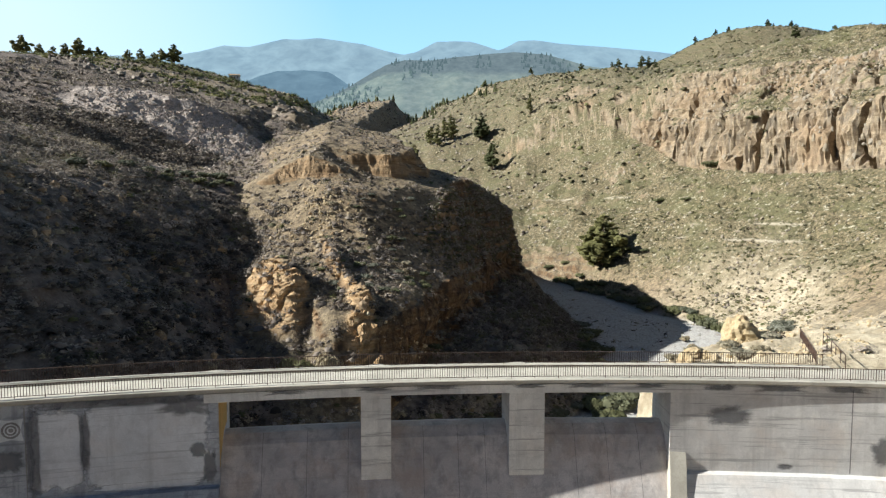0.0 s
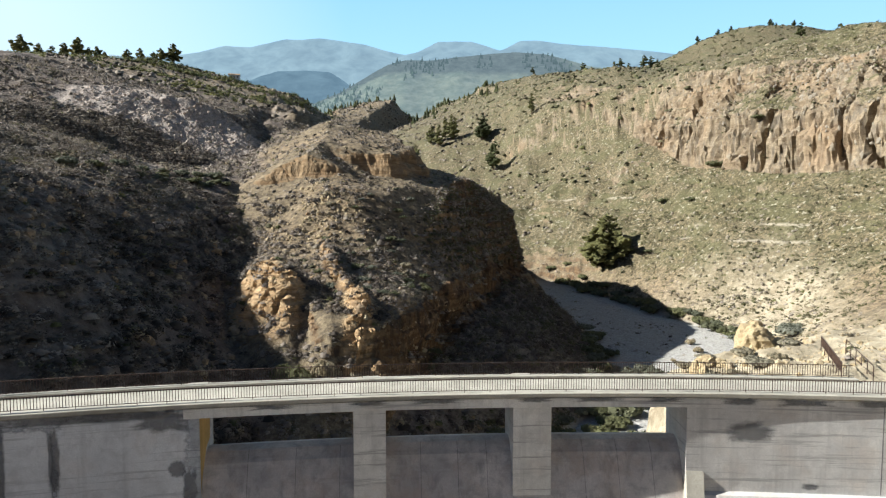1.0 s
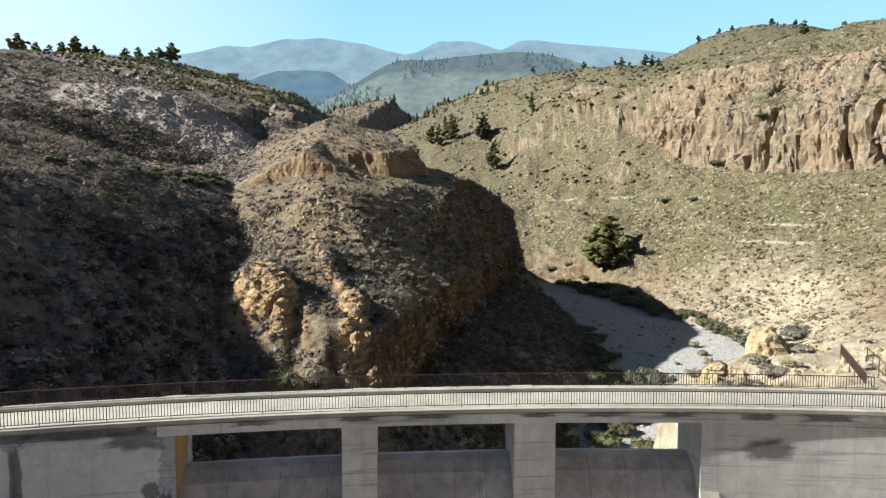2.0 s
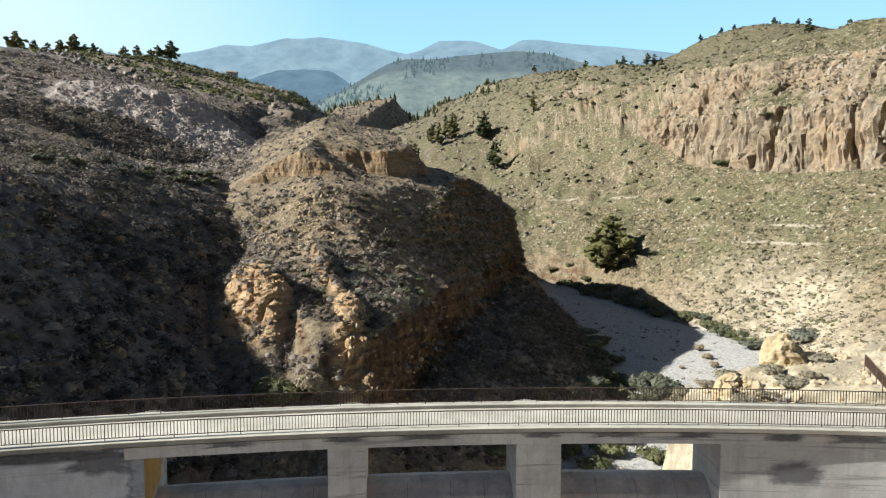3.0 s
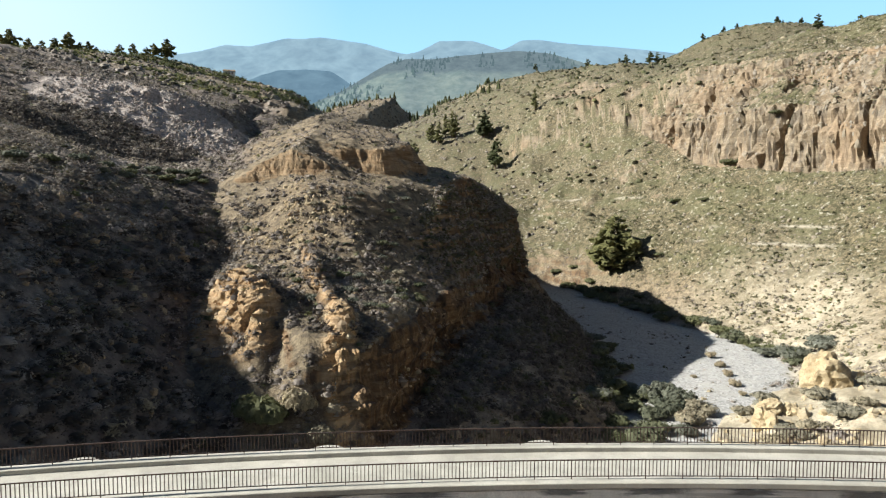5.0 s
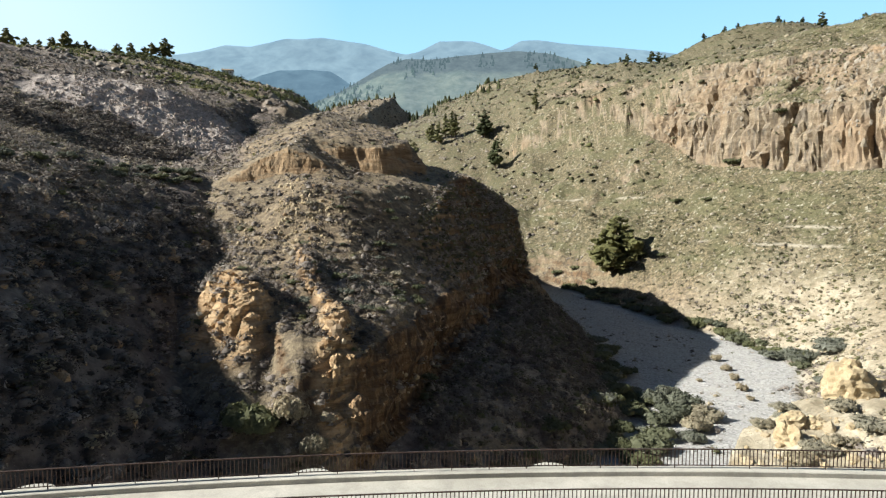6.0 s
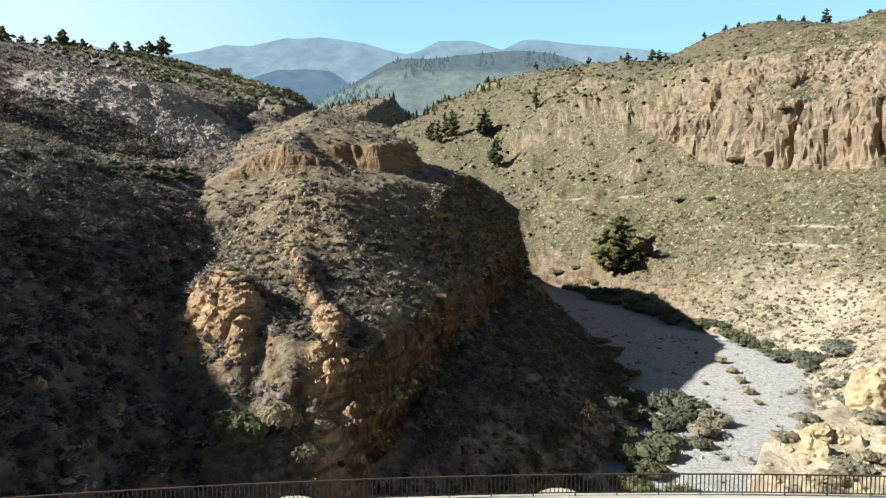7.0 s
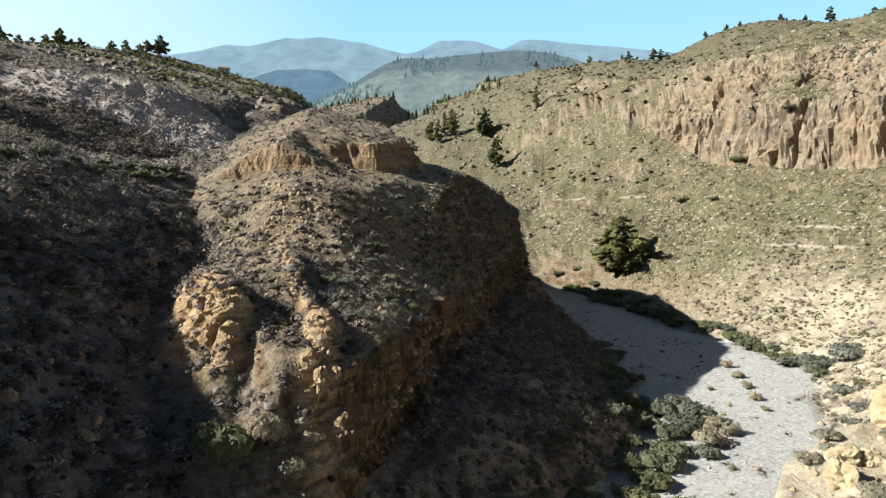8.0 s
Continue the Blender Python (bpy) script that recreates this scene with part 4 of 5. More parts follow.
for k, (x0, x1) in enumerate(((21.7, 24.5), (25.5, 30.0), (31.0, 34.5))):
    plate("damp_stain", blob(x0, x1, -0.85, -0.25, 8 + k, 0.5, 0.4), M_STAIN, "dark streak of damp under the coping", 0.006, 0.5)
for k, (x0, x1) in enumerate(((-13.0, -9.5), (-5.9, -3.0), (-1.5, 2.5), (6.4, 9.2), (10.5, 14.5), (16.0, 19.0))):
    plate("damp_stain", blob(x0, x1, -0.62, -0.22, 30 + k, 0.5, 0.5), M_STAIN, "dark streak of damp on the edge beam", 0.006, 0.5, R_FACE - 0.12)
for x in (-29.1, 33.2):
    bm = bmesh.new()
    sweep(bm, [x - 0.04, x + 0.04], [(R_FACE - 0.006, -7.3), (R_FACE + 0.02, -7.3), (R_FACE + 0.02, -0.5), (R_FACE - 0.006, -0.5)])
    part("joint", bm, M_JOINT, dam, "upright joint in the wall")

# painted panel on the wall
bm = bmesh.new()
bm.faces.new([bm.verts.new(on_arc(R_FACE - 0.006, x, z)) for x, z in ((-30.8, -2.95), (-30.0, -2.80), (-29.2, -2.92), (-29.35, -2.1), (-29.18, -1.28), (-30.0, -1.38), (-30.85, -1.25), (-30.7, -2.1))])
bmesh.ops.recalc_face_normals(bm, faces=bm.faces)
mural = part("mural", bm, M_WHITE, dam, "white painted panel with a round grey emblem")
for k, (r0, r1) in enumerate(((0.60, 0.46), (0.37, 0.25), (0.15, 0.0))):
    bm = bmesh.new()
    for i in range(28):
        a, b = 2 * math.pi * i / 28, 2 * math.pi * (i + 1) / 28
        q = [(-29.95 + r * math.cos(w), -2.1 + r * math.sin(w)) for r, w in ((r0, a), (r0, b), (r1, b), (r1, a))]
        if r1 == 0:
            q = q[:3]
        bm.faces.new([bm.verts.new(on_arc(R_FACE - 0.010, x, z)) for x, z in q])
    part("emblem_ring", bm, M_JOINT, mural)

# ochre patch on the side wall of the western opening
bm = bmesh.new()
pts = [(178.0, -1.05), (181.4, -1.05), (181.4, -3.6), (180.0, -3.9), (178.5, -5.6), (178.0, -6.6)]
a0 = OPENINGS[0][0] + 0.006
bm.faces.new([bm.verts.new(on_arc(r, a0, z)) for r, z in pts])
part("ochre_patch", bm, M_OCHRE, dam, "ochre patch on the side wall")


def straight_rail(name, a, b, label, bars=0):
    """A short straight run of railing from a to b."""
    a, b = Vector(a), Vector(b)
    rail = thing(name, label, "railing", at=a)
    d = b - a
    turn = math.atan2(d.y, d.x)

    def strut(nm, p, q, w):
        bm = bmesh.new()
        quat = (q - p).to_track_quat("X", "Z")
        bmesh.ops.create_cube(bm, size=1, matrix=Matrix.LocRotScale((p + q) / 2, quat, ((q - p).length, w, w)))
        part(nm, bm, M_RAIL, rail)
    up = Vector((0, 0, 1))
    strut("top_rail", up, d + up, 0.06)
    strut("bottom_rail", up * 0.15, d + up * 0.15, 0.04)
    n = max(2, round(d.length / 1.9))
    for i in range(n + 1):
        p = d * (i / n)
        strut("post", p - up * 0.4, p + up, 0.05)
    for i in range(1, bars):
        p = d * (i / bars)
        strut("baluster", p + up * 0.15, p + up * 0.98, 0.034)
    return rail


straight_rail("railing", (33.6, 62.3, 0.22), (37.0, 70.5, 0.7), "brown steel railing beside the ramp to the bank", 44)
straight_rail("railing", (35.7, 61.6, 0.1), (38.9, 69.8, 0.5), "brown steel handrail beside the ramp to the bank")


# ---- ranges behind the valley ----
def mountain_range(name, label, far, depth, skyline, material, seed, rough, columns=260):
    """A range with spurs: skyline is a list of (sideways, upward) slopes as seen up the valley."""
    u = np.linspace(skyline[0][0], skyline[-1][0], columns)
    e = np.interp(u, [p[0] for p in skyline], [p[1] for p in skyline])
    crest = 13.5 + (e - 0.002) * far + 0.0008 * far * fbm(u * 60, 0 * u, 1.6, 4, seed)
    rows = np.linspace(0, 1, 60)
    U, V = np.meshgrid(u, rows)
    Y = far - depth * V
    X = U * far * (1 - 0.10 * V)
    base = 60.0
    spur = fbm(X, Y * 0.35, far * 0.09, 5, seed + 5)
    Z = base + (crest[None, :] - base) * (1 - V) ** 1.25 + rough * far * spur * np.clip(V * 6, 0, 1) * (1 - V)
    back = np.stack([U[0] * far, np.full(columns, far + depth * 0.6), np.full(columns, base)], -1)
    verts = np.concatenate([back[None], np.stack([X, Y, Z], -1)]).reshape(-1, 3)
    n, m = 61, columns
    i, j = np.meshgrid(np.arange(n - 1), np.arange(m - 1), indexing="ij")
    a = (i * m + j).ravel()
    faces = np.stack([a, a + 1, a + m + 1, a + m], -1)
    me = mesh_of(name, verts, faces[:, ::-1], [material], smooth=True)
    tagged(new(name, me), label, "mountains", kind="structure")
    return verts.reshape(n, m, 3)


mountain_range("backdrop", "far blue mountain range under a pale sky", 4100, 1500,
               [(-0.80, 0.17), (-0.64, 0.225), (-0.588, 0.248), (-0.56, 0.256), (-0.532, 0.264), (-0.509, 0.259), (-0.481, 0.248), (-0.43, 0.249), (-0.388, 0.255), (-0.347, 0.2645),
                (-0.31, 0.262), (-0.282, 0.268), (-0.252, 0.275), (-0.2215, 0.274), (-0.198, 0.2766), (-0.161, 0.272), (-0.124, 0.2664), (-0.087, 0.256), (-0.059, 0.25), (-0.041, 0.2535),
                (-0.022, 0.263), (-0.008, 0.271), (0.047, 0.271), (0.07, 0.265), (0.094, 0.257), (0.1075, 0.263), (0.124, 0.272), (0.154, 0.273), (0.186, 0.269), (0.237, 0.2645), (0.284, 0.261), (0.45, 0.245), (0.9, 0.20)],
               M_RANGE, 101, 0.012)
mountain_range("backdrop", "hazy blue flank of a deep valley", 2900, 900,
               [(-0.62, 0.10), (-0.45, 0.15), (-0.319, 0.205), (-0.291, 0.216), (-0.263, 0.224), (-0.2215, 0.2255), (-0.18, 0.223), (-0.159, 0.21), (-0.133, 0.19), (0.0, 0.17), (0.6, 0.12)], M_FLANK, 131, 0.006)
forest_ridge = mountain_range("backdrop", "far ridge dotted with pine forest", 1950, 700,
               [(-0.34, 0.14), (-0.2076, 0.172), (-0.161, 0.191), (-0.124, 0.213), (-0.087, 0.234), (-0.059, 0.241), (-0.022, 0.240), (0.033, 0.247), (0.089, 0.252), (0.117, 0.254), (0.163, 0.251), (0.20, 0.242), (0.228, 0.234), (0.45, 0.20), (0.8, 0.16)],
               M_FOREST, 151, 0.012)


def sky_backdrop(far=4700, high=2600):
    """The bright air behind the ranges: a curved sheet up the valley."""
    a = np.radians(np.linspace(-62, 62, 80))
    rows = np.linspace(0, 1, 12)
    A, V = np.meshgrid(a, rows)
    lean = 1 - 0.25 * V ** 2
    verts = np.stack([far * lean * np.sin(A), far * lean * np.cos(A), 40 + high * V], -1).reshape(-1, 3)
    i, j = np.meshgrid(np.arange(11), np.arange(79), indexing="ij")
    k = (i * 80 + j).ravel()
    me = mesh_of("backdrop", verts, np.stack([k, k + 1, k + 81, k + 80], -1), [M_SKY], smooth=True)
    return tagged(new("backdrop", me), "bright hazy sky over the mountains", "sky", kind="structure")


sky_backdrop()


# ---- plants ----
rng = np.random.default_rng(7)


def leaf_dome(n, size, flat=0.75, core=0.35):
    """n small leaf clumps over and inside a dome of radius 1: corners (3n, 3)."""
    d = rng.normal(size=(n, 3))
    d[:, 2] = np.abs(d[:, 2]) * 0.9 + 0.05
    d /= np.linalg.norm(d, axis=1)[:, None]
    lumps = 1 + 0.22 * np.sin(3 * np.arctan2(d[:, 1], d[:, 0]) + rng.uniform(0, 6)) * rng.uniform(0.4, 1)
    c = d * (core + (1 - core) * rng.random(n) ** 0.5)[:, None] * lumps[:, None]
    t1 = np.cross(d, rng.normal(size=(n, 3)))
    t1 /= np.linalg.norm(t1, axis=1)[:, None]
    t2 = np.cross(d, t1) + 0.5 * rng.normal(size=(n, 3))
    s = size * rng.uniform(0.6, 1.3, (n, 1))
    tri = np.stack([c + t1 * s, c - 0.5 * t1 * s + t2 * s * 0.9, c - 0.5 * t1 * s - t2 * s * 0.9], 1)
    tri[:, :, 2] *= flat
    return tri.reshape(-1, 3)


def ico(level):
    bm = bmesh.new()
    bmesh.ops.create_icosphere(bm, subdivisions=level, radius=1)
    v, f = np.array([p.co[:] for p in bm.verts]), np.array([[p.index for p in q.verts] for q in bm.faces])
    bm.free()
    return v, f


def clump(lobes, leaves, size, level=1):
    """A template plant: a few uneven lobes with loose leaf sprays round them, as corners and triangles."""
    v0, f0 = ico(level)
    vs, fs, n = [], [], 0
    for i in range(lobes):
        a, r = 2.4 * i + rng.uniform(0, 1), 0.0 if lobes == 1 else rng.uniform(0.3, 0.6)
        k = rng.uniform(0.75, 1.0) if lobes == 1 else rng.uniform(0.40, 0.62)
        v = v0 * (1 + rng.normal(0, 0.16, (len(v0), 1))) * k * np.array([1, 1, rng.uniform(0.65, 0.9)])
        v = v + np.array([math.cos(a) * r, math.sin(a) * r, 0.30 * k + rng.uniform(0, 0.15)])
        vs.append(v)
        fs.append(f0 + n)
        n += len(v)
    if leaves:
        t = leaf_dome(leaves, size, 0.85, 0.75)
        vs.append(t * 1.05)
        fs.append(np.arange(len(t)).reshape(-1, 3) + n)
    return np.concatenate(vs), np.concatenate(fs)


def scatter_mesh(name, templates, pos, size, tone, material, label, category, smooth=True):
    """Many like things as one object of kind stuff; templates are (corners, triangles)."""
    pick = rng.integers(0, len(templates), len(pos))
    turn = rng.uniform(0, 2 * math.pi, len(pos))
    verts, faces, tones, n = [], [], [], 0
    for k, (tv, tf) in enumerate(templates):
        sel = np.nonzero(pick == k)[0]
        if not len(sel):
            continue
        c, s = np.cos(turn[sel])[:, None], np.sin(turn[sel])[:, None]
        sx = size[sel][:, None] * rng.uniform(0.8, 1.25, (len(sel), 1))
        sz = size[sel][:, None] * rng.uniform(0.75, 1.25, (len(sel), 1))
        x, y, z = tv[:, 0][None], tv[:, 1][None], tv[:, 2][None]
        v = np.stack([(x * c - y * s) * sx, (x * s + y * c) * sx, z * sz], -1) + pos[sel][:, None, :]
        verts.append(v.reshape(-1, 3))
        faces.append((tf[None] + (np.arange(len(sel)) * len(tv))[:, None, None] + n).reshape(-1, 3))
        tones.append(np.repeat(tone[sel], len(tv)))
        n += len(sel) * len(tv)
    me = mesh_of(name, np.concatenate(verts), np.concatenate(faces), [material], smooth)
    layer = me.attributes.new("tone", "FLOAT", "POINT")
    layer.data.foreach_set("value", np.concatenate(tones).astype(np.float32))
    return tagged(new(name, me), label, category, kind="stuff")


def slope_at(x, y):
    return np.hypot(height(x + 0.8, y) - height(x - 0.8, y), height(x, y + 0.8) - height(x, y - 0.8)) / 1.6


def spots(n, x0, x1, y0, y1, keep):
    x, y = rng.uniform(x0, x1, n), rng.uniform(y0, y1, n)
    inside = np.abs(x - 1.5) < 0.80 * y + 4
    x, y = x[inside], y[inside]
    ok = rng.random(len(x)) < keep(x, y)
    return x[ok], y[ok]


def scrub_density(x, y):
    """Thick on the western slopes, thinner on the sunny ones, bare on gravel, rubble and cliffs."""
    patch = smoothstep(-0.35, 0.35, fbm(x, y, 11, 3, 90))
    k = 0.45 + 0.55 * patch
    k *= 0.85 + 0.15 * west_mask(x, y)
    k *= 1 - 0.94 * bed_mask(x, y)
    k *= 1 - 0.88 * smoothstep(18, 24, x) * smoothstep(112, 100, y)
    k *= 1 - 0.93 * scree_mask(x, y)
    k *= 1 - 0.22 * np.clip(pale_mask(x, y), 0, 1)
    k *= 1 - 0.85 * smoothstep(0.95, 1.6, slope_at(x, y)) * (1 - 0.8 * shoulder_mask(x, y))
    return k


def scrub_tone(x, y):
    east = smoothstep(60, 110, x + 0.15 * (y - 200))
    base = 0.15 + 0.02 * west_mask(x, y) + 0.20 * (1 - 0.6 * west_mask(x, y)) * fbm(x, y, 20, 3, 95) + 0.29 * east + 0.10 * grass_mask(x, y)
    base = base + 0.14 * smoothstep(18, 24, x) * smoothstep(125, 105, y)
    # western scrub toned darker towards the gully, imitating the deeper shade there
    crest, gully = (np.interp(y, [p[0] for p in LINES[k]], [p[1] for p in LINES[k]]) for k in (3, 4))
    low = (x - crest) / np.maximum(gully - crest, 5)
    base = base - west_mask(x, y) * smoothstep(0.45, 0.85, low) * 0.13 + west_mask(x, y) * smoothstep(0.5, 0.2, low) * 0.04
    t = base + rng.normal(0, 0.09, len(x))
    bright = rng.random(len(x)) < 0.04 + 0.22 * east
    t[bright] = rng.uniform(0.45, 0.8, bright.sum())
    straw = rng.random(len(x)) < 0.05 + 0.06 * east
    t[straw] = 1.0
    return np.clip(t, 0, 1)


def scrub_template(n, rings):
    """A ragged low mound."""
    v, f = [], []
    for r, z in rings:
        a0 = rng.uniform(0, 6)
        v += [(r * rng.uniform(0.75, 1.25) * math.cos(a0 + 2 * math.pi * i / n), r * rng.uniform(0.75, 1.25) * math.sin(a0 + 2 * math.pi * i / n), z * rng.uniform(0.7, 1.3)) for i in range(n)]
    v.append((rng.normal(0, 0.1), rng.normal(0, 0.1), 0.62))
    for k in range(len(rings)):
        for i in range(n):
            a, b = k * n + i, k * n + (i + 1) % n
            if k + 1 < len(rings):
                f += [(a, b, b + n), (a, b + n, a + n)]
            else:
                f.append((a, b, len(v) - 1))
    return np.array(v), np.array(f)


def mound(n, sprays, size):
    """A rounded shrub: a lumpy mound of twigs with small leaf clumps standing off it."""
    v, f = scrub_template(n, ((0.66, -0.10), (0.50, 0.36)))
    tv = leaf_dome(sprays, size, 0.72, 0.50) * 1.08
    return np.concatenate([v * np.array([0.78, 0.78, 0.66]), tv]), np.concatenate([f, np.arange(len(tv)).reshape(-1, 3) + len(v)])


near_tpl = [mound(6, 58, 0.088) for _ in range(18)]
mid_tpl = [mound(5, 9, 0.20) for _ in range(16)]
far_tpl = [scrub_template(4, ((0.8, -0.1), (0.6, 0.35))) for _ in range(12)]
for label, tpl, n, region, big in (
        ("dry grey-brown scrub on the near slopes", near_tpl, 21000, (-110, 88, 66, 165), (0.40, 1.75)),
        ("dry olive scrub on the middle slopes", mid_tpl, 50000, (-190, 215, 165, 330), (0.30, 1.35)),
        ("scattered scrub on the upper slopes", far_tpl, 60000, (-480, 640, 330, 1050), (0.6, 2.4))):
    x, y = spots(n, *region, scrub_density)
    z = height(x, y)
    size = (rng.uniform(0, 1, len(x)) ** 1.8 * (big[1] - big[0]) + big[0]) * (1 + 0.3 * west_mask(x, y))
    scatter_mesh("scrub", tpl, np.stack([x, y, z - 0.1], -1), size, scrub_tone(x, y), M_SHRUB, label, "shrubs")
x, y = spots(16000, 40, 150, 100, 262, lambda x, y: 0.9 * np.clip(pale_mask(x, y), 0, 1) * smoothstep(-0.5, 0.2, fbm(x, y, 7, 3, 96)) * (1 - bed_mask(x, y)) * (x > 48))
scatter_mesh("scrub", mid_tpl, np.stack([x, y, height(x, y) - 0.1], -1), 0.4 + 1.0 * rng.random(len(x)) ** 2, rng.choice([0.1, 0.2, 0.24, 0.42, 0.5, 0.75, 1.0], len(x)), M_SHRUB, "grey-green scrub on the pale eastern foot", "shrubs")
# dense scrub in the darkest tones, which also paint its shade in grazing sun
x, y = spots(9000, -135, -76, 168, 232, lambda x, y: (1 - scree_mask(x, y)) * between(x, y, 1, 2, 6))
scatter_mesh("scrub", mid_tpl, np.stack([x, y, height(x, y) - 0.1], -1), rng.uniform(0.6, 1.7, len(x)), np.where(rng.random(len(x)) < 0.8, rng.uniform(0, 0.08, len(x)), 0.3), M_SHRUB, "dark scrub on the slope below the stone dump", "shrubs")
x, y = spots(16000, -4, 44, 150, 296, shoulder_mask)
scatter_mesh("scrub", mid_tpl, np.stack([x, y, height(x, y) - 0.15], -1), rng.uniform(0.5, 1.5, len(x)), rng.choice([0.08, 0.2, 0.22, 0.42, 0.55, 0.75], len(x)), M_SHRUB, "grey-green scrub on the shoulder of the spur", "shrubs")
# dark scrub whose low tones also deepen the shade of the talus
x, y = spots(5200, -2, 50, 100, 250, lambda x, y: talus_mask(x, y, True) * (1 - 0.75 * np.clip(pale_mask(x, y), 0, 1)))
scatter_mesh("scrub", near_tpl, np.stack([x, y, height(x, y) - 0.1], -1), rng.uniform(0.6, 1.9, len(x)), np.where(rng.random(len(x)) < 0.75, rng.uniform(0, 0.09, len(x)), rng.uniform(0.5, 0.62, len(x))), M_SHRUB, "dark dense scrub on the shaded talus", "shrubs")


def tube(bm, path, radii, sides=7):
    rings = []
    for p, r in zip(path, radii):
        rings.append([bm.verts.new((p[0] + r * math.cos(2 * math.pi * i / sides), p[1] + r * math.sin(2 * math.pi * i / sides), p[2])) for i in range(sides)])
    for a, b in zip(rings, rings[1:]):
        for i in range(sides):
            bm.faces.new((a[i], a[(i + 1) % sides], b[(i + 1) % sides], b[i]))
    bm.faces.new(rings[-1])


def crown_object(name, tri, tone, material, parent):
    me = mesh_of(name, tri, np.arange(len(tri)).reshape(-1, 3), [material])
    layer = me.attributes.new("tone", "FLOAT", "POINT")
    layer.data.foreach_set("value", np.full(len(tri), tone, dtype=np.float32))
    ob = new(name, me)
    ob.parent = parent
    return ob


def pine(x, y, tall, wide, tone, label, leaves=420, bare=0.12, group="", dense=1.0):
    """A pine: tapered trunk, limbs in uneven tiers, each with tufts of needles."""
    z = float(height(np.array([x]), np.array([y]))[0]) - 0.3
    tree = thing("pine_tree", label, "tree", at=(x, y, z), group=group)
    bm = bmesh.new()
    bend = rng.normal(0, 0.02, 2) * tall
    spine = [(bend[0] * s * s, bend[1] * s * s, tall * s * 0.97) for s in np.linspace(0, 1, 7)]
    tube(bm, spine, [tall * 0.020 * (1 - 0.85 * s) + 0.02 for s in np.linspace(0, 1, 7)])
    tufts = []
    limbs = max(18, int(tall * 2.4 * dense))
    for i in range(limbs):
        s = bare + (0.96 - bare) * (i + rng.random()) / limbs
        reach = wide * 0.5 * (1.02 - s) ** 0.75 * rng.uniform(0.55, 1.15) + 0.3
        if s < bare + 0.12:
            reach *= 0.75
        a = rng.uniform(0, 2 * math.pi)
        root = np.array([bend[0] * s * s, bend[1] * s * s, tall * s])
        tip = root + np.array([math.cos(a) * reach, math.sin(a) * reach, reach * rng.uniform(-0.02, 0.35)])
        r = tall * 0.006
        tube(bm, [root, (root + tip) / 2 + (0, 0, -0.04 * reach), tip], [r, r * 0.7, r * 0.3], 4)
        for k in range(4):
            f = rng.uniform(0.35, 1.05)
            tufts.append((root + (tip - root) * f + rng.normal(0, 0.10, 3) * reach, reach * rng.uniform(0.26, 0.46) / dense ** 0.6 + 0.2))
    tufts.append((np.array(spine[-1]), wide * 0.07))
    part("trunk", bm, M_BARK, tree)
    each = max(4, leaves // len(tufts))
    tri = []
    for c, r in tufts:
        v, f = clump(1, each, 0.34)
        tri.append((v[f].reshape(-1, 3) * np.array([1, 1, 0.75]) - np.array([0, 0, 0.2])) * r + c)
    crown_object("crown", np.concatenate(tri), tone, M_PINE, tree)
    return tree


def pine_seen(side, deep, *args, **kw):
    """A pine by its bearing (sideways slope from the line of the walk's end) and its depth."""
    return pine(2.5 + side * deep, 38.4 + deep, *args, **kw)


pine_seen(0.2905, 249, 23.0, 25.0, 0.84, "large dark green pine on the foot of the dry slope", leaves=7000, bare=0.04, dense=2.4)
pine_seen(0.066, 440, 19, 14, 0.15, "round dark pine on the grassy slope", leaves=700)
pine_seen(0.085, 392, 20, 11, 0.25, "slender dark pine on the grassy slope", leaves=600)
for side, tall in ((-0.022, 20), (-0.010, 22), (0.002, 24), (0.012, 27), (0.018, 24), (-0.050, 12)):
    pine_seen(side, 452 + 14 * rng.random(), tall * 0.8, 8, 0.8, "light green young pine in a clump", leaves=260, group="pines in the clump")
pine_seen(0.150, 430, 17, 6, 0.75, "slim light green pine against the cliff", leaves=200)
for side, deep, tall in ((-0.715, 500, 14), (-0.684, 515, 9), (-0.662, 500, 8), (-0.640, 520, 10), (-0.617, 515, 15), (-0.585, 515, 9), (-0.572, 525, 7), (-0.534, 520, 9),
                         (-0.512, 530, 9), (-0.49, 530, 7), (-0.478, 525, 10), (-0.455, 530, 14), (-0.60, 515, 8)):
    pine_seen(side, deep, tall * 1.25, tall * 1.1, 0.75 + 0.25 * rng.random(), "dark pine on the western skyline", leaves=420, dense=1.5, bare=0.14, group="pines on the western skyline")
for side, deep, tall in ((0.235, 560, 10), (0.287, 560, 9), (0.298, 560, 11), (0.312, 570, 8), (0.337, 560, 13), (0.349, 560, 12), (0.36, 570, 11), (0.15, 640, 9), (0.62, 300, 8.5), (0.69, 290, 6)):
    pine_seen(side, deep, tall, tall * 0.7, 0.2 + 0.15 * rng.random(), "dark pine on the eastern ridge", leaves=260, bare=0.2, group="pines on the eastern ridge")
for side, deep, tall in ((0.42, 900, 14), (0.455, 905, 12), (0.475, 910, 15), (0.54, 905, 20), (0.55, 900, 14), (0.58, 880, 14), (0.53, 910, 12)):
    pine_seen(side, deep, tall, tall * 0.7, 0.1, "dark pine on the far hilltop", leaves=160, bare=0.2, group="pines on the far hill")
pine_seen(-0.157, 330, 7, 6, 0.95, "small yellow-green pine on the spur", leaves=260)


